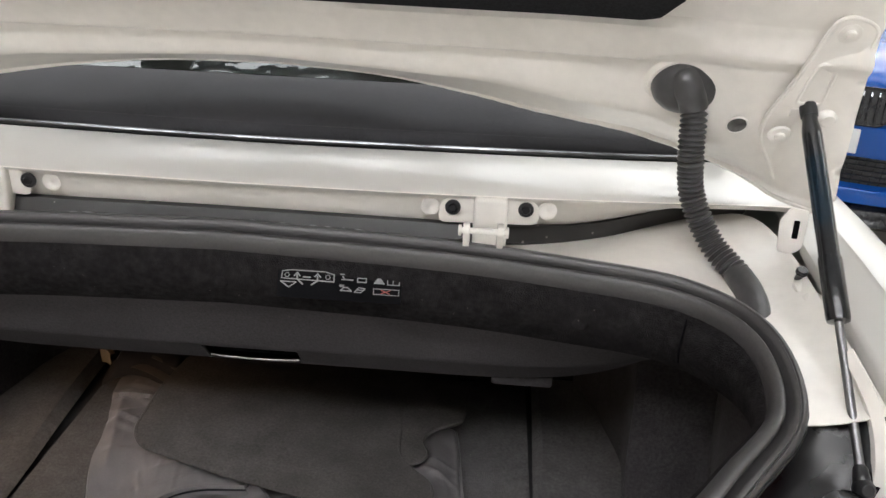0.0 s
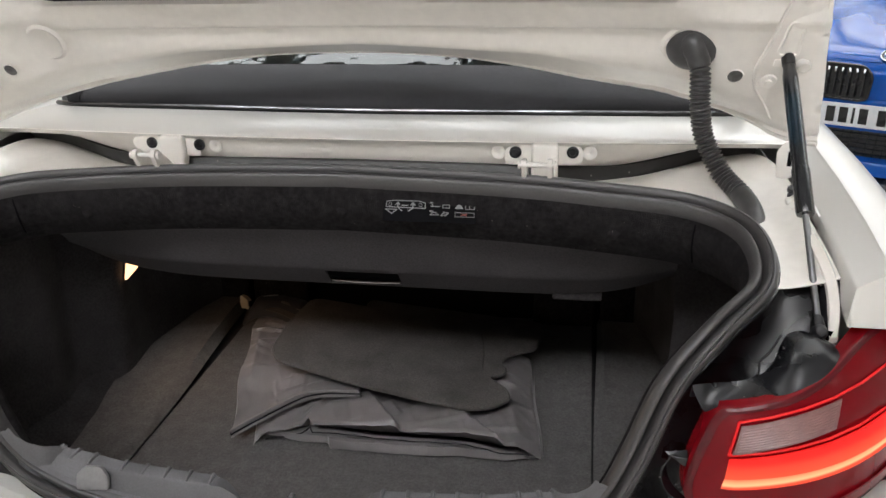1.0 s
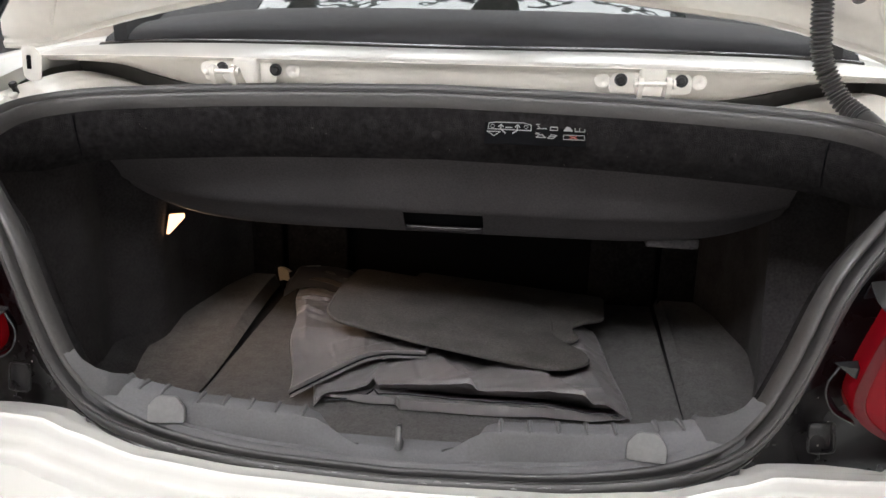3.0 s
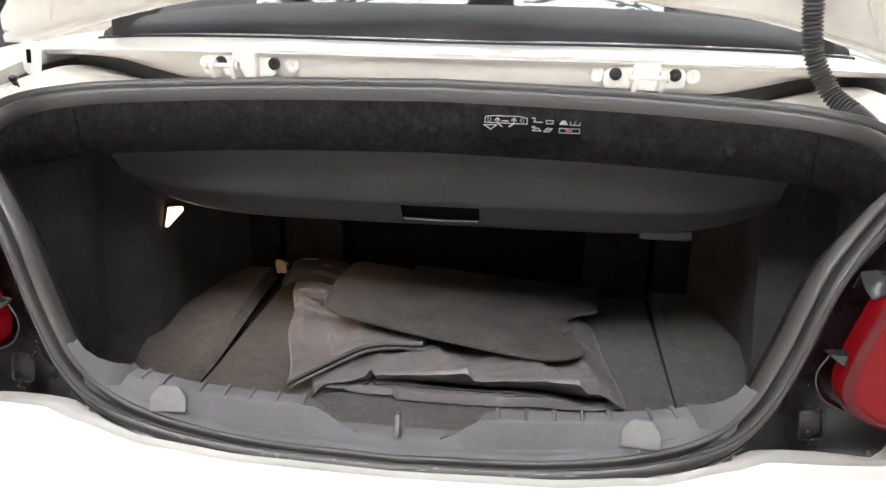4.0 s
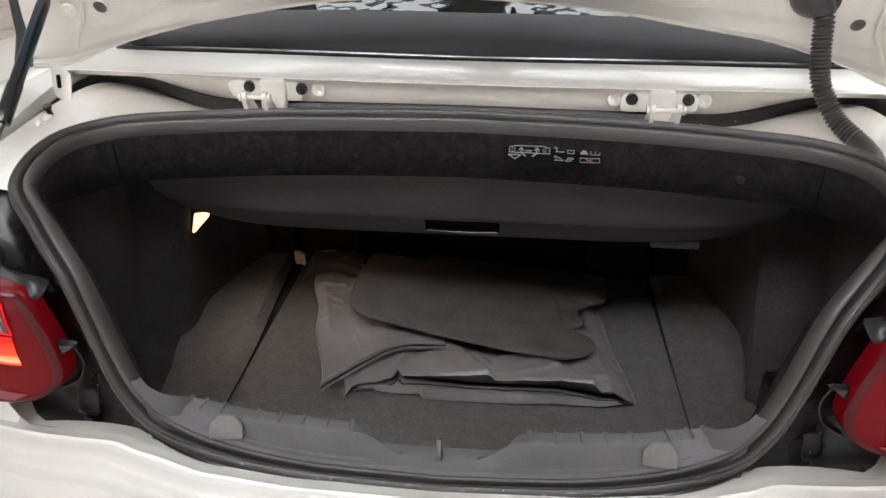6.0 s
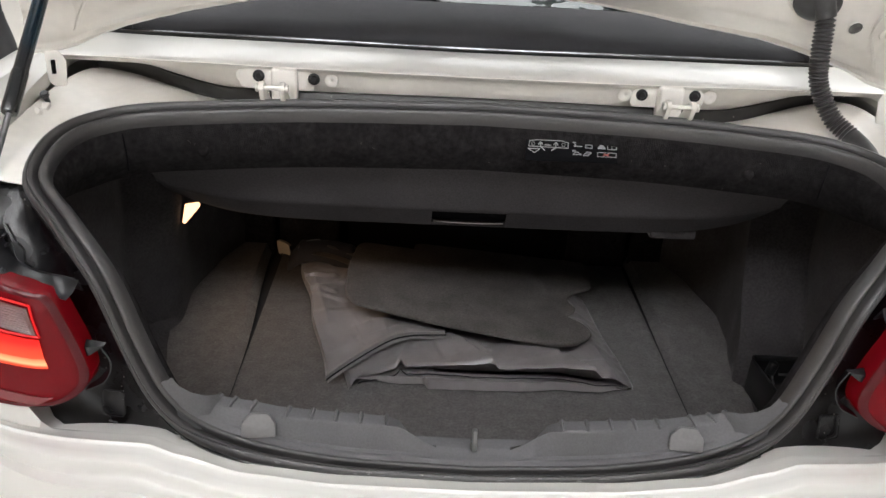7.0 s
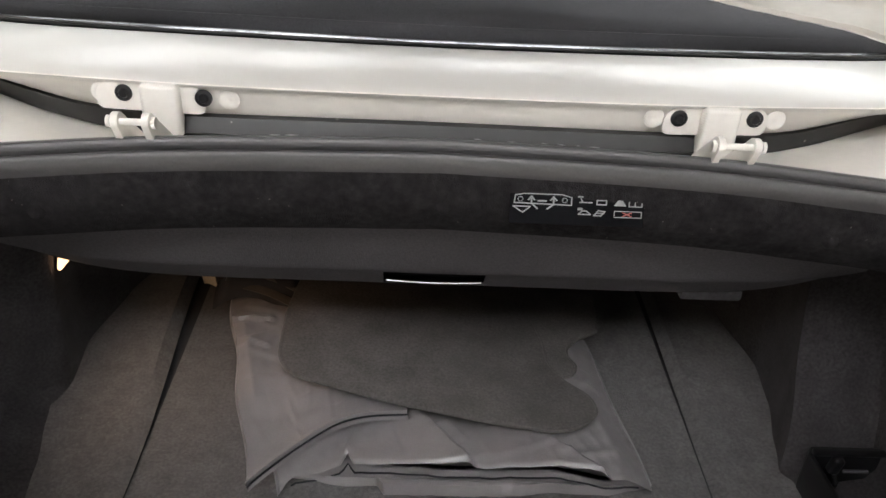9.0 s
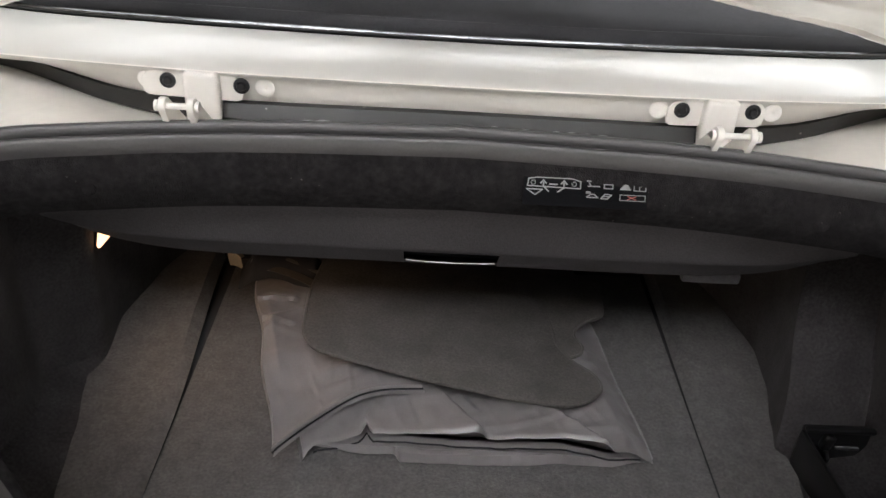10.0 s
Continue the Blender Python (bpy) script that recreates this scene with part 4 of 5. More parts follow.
# ---------- corrugated cable hose ----------
HOSE = [(0.584, 0.455, 1.318), (0.587, 0.447, 1.300), (0.591, 0.446, 1.250), (0.602, 0.446, 1.197), (0.631, 0.430, 1.143), (0.661, 0.398, 1.116), (0.668, 0.383, 1.108)]
hp = spline(HOSE, 800)
ridges = 38
rad = [0.0132 + 0.0040 * (0.5 + 0.5 * math.sin(2 * math.pi * ridges * i / 799)) ** 0.8 for i in range(800)]
hose = part("cable_hose", Shape().tube(hp, rad, 16), HOSEMAT, boot_lid, "black corrugated cable hose", 70)
gr = Shape()
gm = on_lid(0.576, 0.468, 1.3365)
gr.lathe([(0.0, 0.030), (0.014, 0.029), (0.026, 0.024), (0.034, 0.016), (0.038, 0.008), (0.039, 0.0), (0.036, -0.004)], gm @ Matrix.Diagonal((1.12, 0.95, 1, 1)), 28)
gr.tube(spline([(0.566, 0.460, 1.352), (0.574, 0.448, 1.339), (0.582, 0.447, 1.322), (0.585, 0.4465, 1.312)], 16), [0.016, 0.019, 0.021, 0.0215, 0.0215, 0.021, 0.0205, 0.020, 0.0195, 0.019, 0.0185, 0.018, 0.018, 0.018, 0.0175, 0.017], 18)
part("grommet", gr, HOSEMAT, hose, "black rubber grommet in the lid")
part("grommet_seat", Shape().lathe([(0.036, -0.004), (0.040, 0.0), (0.043, 0.0), (0.048, -0.006)], gm @ Matrix.Diagonal((1.1, 0.95, 1, 1)), 32), PRIMER, hose)
part("lower_sleeve", Shape().tube(spline([(0.659, 0.400, 1.117), (0.669, 0.380, 1.106), (0.674, 0.358, 1.095), (0.674, 0.335, 1.082), (0.668, 0.31, 1.066)], 10), [0.0165, 0.0175, 0.0182, 0.0186, 0.019, 0.019, 0.019, 0.019, 0.019, 0.019], 18), HOSEMAT, hose)

# ---------- gas struts ----------
for s in (1, -1):
    a, b = V(s * 0.709, 0.431, 1.342), V(s * 0.722, 0.100, 1.026)
    d = (b - a).normalized()
    L = (b - a).length
    lift = V(0, -0.012, -0.006)
    a, b = a + lift, b + V(0, -0.004, 0.002)
    tubepath = [a, a + d * 0.012, a + d * 0.026, a + d * 0.03, a + d * 0.04, a + d * 0.05, a + d * L * 0.44, a + d * L * 0.44, a + d * (L * 0.44 + 0.004), a + d * (L * 0.60 - 0.004), a + d * L * 0.60, a + d * (L * 0.60 + 0.001)]
    strut = part("gas_strut", Shape().tube(tubepath, [0.006, 0.0085, 0.009, 0.009, 0.0108, 0.0113, 0.0113, 0.0122, 0.0128, 0.0128, 0.0118, 0.006], 18), STRUTMAT, car, "black gas strut holding up the lid", 35)
    part("decal", Shape().tube([a + d * L * 0.17, a + d * L * 0.36], 0.01145, 18, caps=False), DECAL, strut, "dark blue printed label")
    part("rod", Shape().tube([a + d * L * 0.60, b - d * 0.02], 0.0046, 12), STEEL, strut, "bright steel piston rod")
    part("end_fitting", Shape().tube([b - d * 0.024, b - d * 0.02, b - d * 0.008, b], [0.004, 0.007, 0.0085, 0.007], 14).lathe([(0, 0.012), (0.006, 0.011), (0.010, 0.006), (0.011, 0), (0.009, -0.006)], pose(b.x, b.y, b.z, 60, 0, 0), 14), BLACKPL, strut)
    part("top_fitting", Shape().tube([a - d * 0.008, a + d * 0.004, a + d * 0.022], [0.0085, 0.0105, 0.010], 14), BLACKPL, strut)
    link_path = mirrored(spline([(0.722, 0.200, 1.122), (0.731, 0.172, 1.106), (0.740, 0.145, 1.082), (0.744, 0.122, 1.050), (0.742, 0.106, 1.016)], 24), s)
    arm = Shape().sheet([[p + V(0.005 * s, 0.002, 0.002) for p in link_path], [p + V(0.002 * s, -0.006, 0.004) for p in link_path], [p + V(-0.004 * s, -0.003, 0.0) for p in link_path], [p + V(-0.005 * s, 0.004, -0.001) for p in link_path]], 0.003)
    arm.box((0.014, 0.012, 0.012), pose(s * 0.742, 0.104, 1.016), 0.004)
    part("strut_bracket", arm, PRIMER, car, "white curved strut bracket")

# ---------- inside the boot ----------
FZ = 0.560
PLAN = [(0.030, 0.445), (0.12, 0.505), (0.30, 0.548), (0.40, 0.562), (0.50, 0.584), (0.60, 0.608), (0.70, 0.618), (0.85, 0.592), (1.0, 0.545)]
floor_ys = [0.035 + (0.96) * i / 60 for i in range(61)]
# floor panels in carpet: the middle one and the two side pieces, with open seams
mid_rows = [[(x, y, FZ + 0.0025 * math.sin(9 * x + 4 * y)) for x in [-0.449 + 0.898 * i / 40 for i in range(41)]] for y in floor_ys]
part("boot_floor", Shape().sheet(mid_rows, 0.012), CARPET, car, "dark grey carpeted boot floor panel")
for s in (1, -1):
    rows = []
    for y in floor_ys:
        w = table(PLAN, y) + 0.03
        x0 = 0.4525 + (0.009 if s > 0 else 0.034) * step(0.40, 1.0, y)
        up = 0.016 * step(0.35, 1.0, y)
        rows.append([(s * (x0 + max(w - x0, 0.02) * u), y, FZ + up - (0.008 + up) * (1 - step(0, 0.10, u)) + 0.005 + 0.06 * max(0, u - 0.72) ** 2) for u in (0, 0.04, 0.1, 0.2, 0.35, 0.5, 0.65, 0.8, 0.9, 1.0)])
    part("floor_side_panel", Shape().sheet(rows, 0.010), CARPET, car, "carpeted side strip of the boot floor")
# Near-black backing gives the open floor seams their shade.
part("floor_tray", Shape().box((1.3, 1.05, 0.02), pose(0, 0.53, FZ - 0.03)), DARKFILL, car)

# side trims: near cheek following the opening, step, wheel-arch recess
MOUTH = [(0.55, 0.40), (0.70, 0.415), (0.78, 0.448), (0.86, 0.482), (0.96, 0.520), (1.03, 0.575), (1.08, 0.630), (1.12, 0.635)]
for s in (1, -1):
    rows = []
    for i in range(141):
        r = []
        for k in range(25):
            z = FZ - 0.01 + 0.515 * k / 24
            ys = 0.045 + 0.13 * step(0.93, 1.05, z)
            if s > 0:
                # panel facing the opening, leaning back as it rises, with a rounded carpeted corner
                turn = 0.432 + 0.118 * step(0.58, 0.84, z)
                y = ys + (turn - ys) * i / 70 if i < 70 else turn + (1.0 - turn) * (i - 70) / 70
                out = 0.13 * step(0.562, 0.60, z) * (1 - step(turn - 0.016, turn + 0.014, y))
            else:
                y = ys + (1.0 - ys) * i / 140
                out = 0.10 * step(0.562, 0.60, z) * (1 - step(0.50, 0.60, y))
            x = table(PLAN, y) + out + 0.05 * (1 - step(0.12, 0.30, y)) * (1 - step(0.50, 0.60, y)) - 0.015 * step(0.75, 1.0, z) * step(0.5, 0.6, y)
            x = max(x + 0.05 * (1 - step(0.26, 0.44, y)), table(MOUTH, z) + 0.045 - 0.08 * step(0.30, 0.55, y))
            r.append((s * (x + 0.004 * math.sin(9 * z + 5 * y)), y, z))
        rows.append(r)
    part("boot_side_trim", Shape().sheet(rows, 0.006), SIDECLOTH, car, "black carpeted side lining of the boot")

# dark storage tray moulded into the side trim
tray = part("side_tray", Shape().box((0.16, 0.014, 0.082), pose(0.672, 0.412, 0.606), 0.004), TRAYPL, car, "black plastic tray in the boot side")
part("tray_rim", Shape().box((0.165, 0.012, 0.009), pose(0.672, 0.402, 0.650), 0.003), TRAYPL, tray)
part("tray_floor", Shape().box((0.16, 0.17, 0.008), pose(0.672, 0.325, 0.572), 0.003), TRAYPL, tray)
part("tray_end", Shape().box((0.008, 0.17, 0.075), pose(0.597, 0.325, 0.604, 0, 0, 4), 0.003), TRAYPL, tray)
part("hook", Shape().box((0.018, 0.016, 0.030), pose(0.628, 0.396, 0.630, 0, 12, 0), 0.005, 3).tube([(0.628, 0.390, 0.616), (0.630, 0.382, 0.606), (0.632, 0.386, 0.596)], 0.004, 8), TRAYPL, tray, "black hook")
part("catch", Shape().box((0.040, 0.006, 0.005), pose(0.668, 0.401, 0.612), 0.002), PLASTIC, tray)

# upper trim strip under the seal
top_line = even([p + a * 0.028 - b * 0.034 for p, a, b in FR if p.y > 0.30 and p.z > 1.06], 60)
whole = [Vector((-p.x, p.y, p.z)) for p in top_line] + list(reversed(top_line))[1:]
whole = even(whole, 110)


def strip_point(p, u):
    a = abs(p.x)
    low = V(p.x * (1 - 0.02 * u), p.y + 0.055 * (1 - 0.45 * step(0.45, 0.62, a)), 1.022 + 0.01 * step(0.4, 0.62, a) - 0.0)
    return p.lerp(low, u) + V(0, 0.006 * math.sin(math.pi * u), 0)


strip = part("upper_trim", Shape().sheet([[strip_point(p, u) for p in whole] for u in (0, 0.15, 0.3, 0.5, 0.7, 0.9, 0.97, 1.0)], 0.006), FELT, car, "black felt upper trim of the boot")
for s in (1, -1):
    p, a, b = min(FR, key=lambda f: abs(f[0].x - 0.60) + (1 if f[0].y < 0.2 else 0))
    line = [p + a * u + b * v for u, v in ((0.040, -0.028), (0.0425, -0.036), (0.0455, -0.055), (0.046, -0.075), (0.038, -0.10))]
    part("trim_seam", Shape().tube(mirrored(line, s), 0.0014, 6), DARKFILL, lining)
for x in (0.0, -0.46, 0.46):
    p, a, b = min(FR, key=lambda f: abs(f[0].x - abs(x)) + (1 if f[0].y < 0.2 else 0))
    q = p + a * 0.045 - b * 0.068
    part("push_clip", Shape().lathe([(0, 0.004), (0.006, 0.0038), (0.009, 0.0025), (0.011, -0.001)], pose(math.copysign(q.x, x), q.y + 0.0015, q.z, 80, 0, 0), 18), FELT, lining)

# the notice: outlined pictograms and plain rules
NM = pose(0.158, 0.3475, 1.0925, 66, 0, 0)
note = part("notice", Shape().box((0.158, 0.040, 0.0012), NM @ pose(0, -0.006, -0.001)), DARKFILL, lining, "small black notice with white pictograms")


def stroke(shape, pts, w, closed=False, z=0.0008):
    pts = [Vector(p) for p in pts]
    if closed:
        pts.append(pts[0])
    for a, b in zip(pts, pts[1:]):
        d = b - a
        shape.box((d.length + w, w, 0.0005), NM @ pose((a.x + b.x) / 2, (a.y + b.y) / 2, z, 0, 0, math.degrees(math.atan2(d.y, d.x))))


mk = Shape()
stroke(mk, [(-0.074, -0.002), (-0.073, 0.007), (-0.062, 0.009), (-0.018, 0.009), (-0.007, 0.006), (-0.007, -0.003)], 0.0013, True)
stroke(mk, [(-0.075, -0.006), (-0.055, -0.006), (-0.064, -0.013)], 0.0013, True)
stroke(mk, [(-0.047, -0.008), (-0.054, -0.002), (-0.054, 0.003)], 0.0018)
stroke(mk, [(-0.035, -0.008), (-0.028, -0.003), (-0.028, 0.003)], 0.0018)
for x in (-0.054, -0.028):
    stroke(mk, [(x - 0.0035, 0.002), (x, 0.006), (x + 0.0035, 0.002)], 0.0016)
stroke(mk, [(-0.046, 0.001), (-0.037, 0.001)], 0.0018)
for x in (-0.067, -0.015):
    stroke(mk, [(x + 0.003 * math.cos(a), 0.0025 + 0.003 * math.sin(a)) for a in (0, 1.05, 2.1, 3.14, 4.2, 5.2)], 0.0007, True)
stroke(mk, [(0.003, 0.001), (0.017, 0.001)], 0.0013)
stroke(mk, [(0.006, 0.002), (0.004, 0.005)], 0.0013)
stroke(mk, [(0.023, -0.001), (0.034, -0.001), (0.034, 0.004), (0.023, 0.004)], 0.0012, True)
stroke(mk, [(0.061, -0.002), (0.076, -0.002), (0.076, 0.006), (0.061, 0.006)], 0.0011, True)
stroke(mk, [(0.068, -0.002), (0.068, 0.006)], 0.001)
for k in range(5):
    stroke(mk, [(0.0445 + 0.0012 * k, -0.001 + 0.0016 * k), (0.0565 - 0.0012 * k, -0.001 + 0.0016 * k)], 0.0017)
stroke(mk, [(0.002, -0.013), (0.016, -0.013), (0.011, -0.009), (0.006, -0.009)], 0.0013, True)
stroke(mk, [(0.020, -0.014), (0.028, -0.014), (0.033, -0.009), (0.025, -0.008)], 0.0013, True)
stroke(mk, [(0.023, -0.011), (0.031, -0.011)], 0.0012)
stroke(mk, [(0.044, -0.015), (0.076, -0.015), (0.076, -0.008), (0.044, -0.008)], 0.0009, True)
part("pictogram", mk, MARK, note)
md = Shape()
stroke(md, [(-0.078, 0.0135), (0.079, 0.0135)], 0.0012)
for x, y in ((0.003, 0.008), (0.003, -0.007)):
    stroke(md, [(x - 0.001, y), (x + 0.002, y)], 0.003)
part("rule", md, MARKDIM, note)
rd = Shape()
stroke(rd, [(0.054, -0.0135), (0.064, -0.0095)], 0.0011)
stroke(rd, [(0.054, -0.0095), (0.064, -0.0135)], 0.0011)
part("red_cross", rd, REDMARK, note)

# roof-storage partition with its pull handle
def partition_row(y0, z0, rise, n=64, half=0.575):
    out = []
    for i in range(n + 1):
        x = -half + 2 * half * i / n
        a = abs(x) / half
        out.append(V(x, y0 - 0.03 * a ** 4, z0 + rise * a ** 6))
    return out


pr = [partition_row(0.385, 1.045, 0.0), partition_row(0.400, 1.032, 0.0), partition_row(0.417, 1.004, 0.004), partition_row(0.446, 0.935, 0.045), partition_row(0.4505, 0.926, 0.046), partition_row(0.457, 0.920, 0.048)]
HL, HR = 28, 36
face = Shape().sheet(pr[:6], 0.004)
partition = part("roof_partition", face, PANEL, car, "grey moulded roof-storage partition with a pull handle")
lowf = [partition_row(0.457, 0.920, 0.048), partition_row(0.470, 0.908, 0.054), partition_row(0.488, 0.886, 0.062), partition_row(0.495, 0.877, 0.066), partition_row(0.502, 0.873, 0.067), partition_row(0.535, 0.872, 0.068)]
lo = Shape()
for idx in (range(0, HL + 1), range(HR, 65)):
    lo.sheet([[r[i] for i in idx] for r in lowf], 0.004)
lo.sheet([[r[i] for i in range(HL, HR + 1)] for r in lowf[3:]], 0.004)
part("partition_edge", lo, PANEL, partition)
XH = 0.575 * (1 - HL / 32)
for s in (1, -1):
    corner = [(XH, 0.0), (XH, -0.016), (XH - 0.002, -0.008), (XH - 0.006, -0.003), (XH - 0.015, 0.0)]
    part("slot_corner", Shape().prism([(s * x, z) for x, z in corner], 0.004, pose(0, 0.460, 0.9185, 118, 0, 0) @ Matrix.Diagonal((1, -1, 1, 1))), PANEL, partition)
for x, z, dx, dz in ((0.144, 0.983, -0.005, -0.018), (0.142, 0.956, 0.003, -0.005), (-0.236, 0.970, 0.002, -0.008), (0.150, 0.940, 0.008, 0.0)):
    y = 0.417 + (1.004 - z) * 0.42 - 0.002
    part("scuff", Shape().tube([(x, y, z), (x + dx, y - dz * 0.42, z + dz)], 0.0006, 5), MARKDIM, partition, "pale scratch")
# Box coloured near-black for the shade inside the recess.
part("handle_recess", Shape().box((0.150, 0.02, 0.066), pose(0, 0.512, 0.913), 0.004), DARKFILL, partition)
hd = []
for i in range(17):
    x = -0.068 + 0.136 * i / 16
    hd.append((x, 0.482 + 0.004 * (abs(x) / 0.068) ** 2, 0.8835))
part("pull_handle", Shape().tube(hd, 0.0022, 8), CHROME, partition, "thin bright pull handle")
part("partition_foot", Shape().box((0.092, 0.03, 0.020), pose(0.408, 0.502, 0.874), 0.005), SIDECLOTH, partition)
# Shelves kept near-black, the shade above the partition put into their colour.
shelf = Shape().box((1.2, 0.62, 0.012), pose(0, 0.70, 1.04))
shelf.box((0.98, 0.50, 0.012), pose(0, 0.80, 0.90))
part("storage_shelf", shelf, DARKFILL, car)
for x, w in ((-0.545, 0.155), (-0.377, 0.155), (0.377, 0.155), (0.545, 0.155)):
    part("seat_bulkhead", Shape().box((w, 0.02, 0.42), pose(x, 0.975, 0.745), 0.008, 3), FELT, car, "dark cloth panel behind the rear seats")
# Flat near-black sheet in place of the shade beyond the seats.
part("hatch_shade_sheet", Shape().box((1.2, 0.02, 0.40), pose(0, 1.010, 0.74)), DARKFILL, car)

# boot lamp in the side trim
lampm = pose(-0.578, 0.615, 0.828, 0, 0, 35)
bl = part("boot_lamp", Shape().prism(rounded([(-0.021, -0.026), (-0.013, -0.026), (0.022, 0.007), (0.022, 0.018), (-0.011, 0.019)], 0.004), 0.006, lampm @ pose(0, 0.004, 0, 90, 0, 0), 0.001), SIDECLOTH, car, "lit courtesy lamp in the boot side")
glow = area_lamp("boot_lamp_light", look((-0.556, 0.590, 0.812), (0.15, 0.54, 0.60)), 0.03, 0.03, 0.20, (1.0, 0.66, 0.40))
part("lamp_lens", Shape().prism(rounded([(-0.019, -0.024), (-0.014, -0.024), (0.020, 0.008), (0.020, 0.016), (-0.010, 0.017)], 0.003), 0.010, lampm @ pose(0, 0.001, 0, 90, 0, 0), 0.001), BULB, bl, "warm glowing lens")

# sill trim with ribs, pads and the striker notch
def sill_row(k, s):
    p, a, b = FR[k]
    q = p + a * 0.037 - b * 0.006
    n = V(a.x, a.y, 0).normalized()
    end = step(0.40, 0.47, p.x)

    def high(outer):
        return max((sill_height(p.x, outer) - 0.008) * (1 - end) + (q.z + 0.006 - 0.005 * step(0.755, 0.808, q.z)) * end, q.z + 0.001) - q.z

    h, g = high(True), high(False)
    w = 1 - 0.75 * step(0.44, 0.485, p.x)
    r = [q - n * 0.005 - V(0, 0, 0.004), q, q + n * 0.001 + V(0, 0, h * 0.10), q + n * (0.003 + 0.003 * w) + V(0, 0, h * 0.16), q + n * (0.003 + 0.013 * w) + V(0, 0, h * 0.90), q + n * (0.003 + 0.015 * w) + V(0, 0, h),
         q + n * (0.003 + 0.018 * w) + V(0, 0, min(h, g) + 0.002), q + n * (0.003 + 0.034 * w) + V(0, 0, g + 0.005), q + n * (0.003 + 0.037 * w) + V(0, 0, g + 0.002), q + n * (0.003 + 0.038 * w) + V(0, 0, g - 0.012)]
    r.append(V(r[-1].x, r[-1].y, FZ) + n * 0.006)
    return [V(s * v.x, v.y, v.z) for v in r]


def sill_height(a, outer):
    """The outer face runs down to the notch in a slope, the ledge behind it ends sooner."""
    near = [(0, 0.716), (0.060, 0.716), (0.118, 0.752)] if outer else [(0, 0.716), (0.098, 0.716), (0.124, 0.752)]
    return table(near + [(0.30, 0.757), (0.40, 0.770), (0.46, 0.800), (0.50, 0.83)], a)


LASTK = max(k for k in range(60) if FR[k][0].z < 0.81)
sl = [sill_row(k, -1) for k in range(LASTK, 0, -1)] + [sill_row(k, 1) for k in range(LASTK + 1)]


def sill_at(x, s):
    return sill_row(min(range(LASTK + 1), key=lambda k: abs(FR[k][0].x - x)), s)


sill_trim = part("sill_trim", Shape().grid(sl), PLASTIC, car, "dark grey ribbed plastic sill trim with a striker notch")
for s in (1, -1):
    for k in range(9):
        x = 0.140 + 0.036 * k
        if abs(x - 0.325) < 0.03:
            continue
        r = sill_at(x, s)
        part("rib", Shape().tube([r[5] + V(0, 0, 0.0005), r[6].lerp(r[7], 0.3) + V(0, 0, 0.001), r[7] + V(0, 0, 0.001), r[8]], [0.0022, 0.0028, 0.0036, 0.003], 8), PLASTIC, sill_trim)
    r = sill_at(0.325, s)
    pad = Shape().prism(rounded([(-0.026, -0.013), (-0.026, 0.010), (-0.013, 0.024), (0.013, 0.024), (0.025, 0.008), (0.025, -0.013)], 0.004, 2), 0.007, Matrix.Translation((s * 0.325, r[3][1] - 0.003, 0.737)) @ pose(0, 0, 0, 70, 0, -6 * s), 0.002)
    part("bump_pad", pad, PAD, sill_trim, "paler rubber pad")
part("striker", Shape().box((0.0075, 0.012, 0.036), pose(0.0, 0.014, 0.730, -8, 0, 0), 0.0025).box((0.010, 0.02, 0.006), pose(0, 0.018, 0.716), 0.002), STEEL, sill_trim, "steel striker of the lid latch")

# ---------- things in the boot ----------
def wave(x, y, k):
    return noise.noise((x * k, y * k, 0.3))


def crease(x, y, ax, ay, bx, by, w):
    """Falls from 1 on the segment a-b to 0 at the distance w."""
    px, py, dx, dy = x - ax, y - ay, bx - ax, by - ay
    u = min(max((px * dx + py * dy) / (dx * dx + dy * dy), 0), 1)
    d = math.hypot(px - u * dx, py - u * dy)
    return max(0, 1 - d / w) ** 2


bag = thing("folded_bag", (0.02, 0.6, 0.566), "folded grey nylon storage bag on the boot floor", "bag")


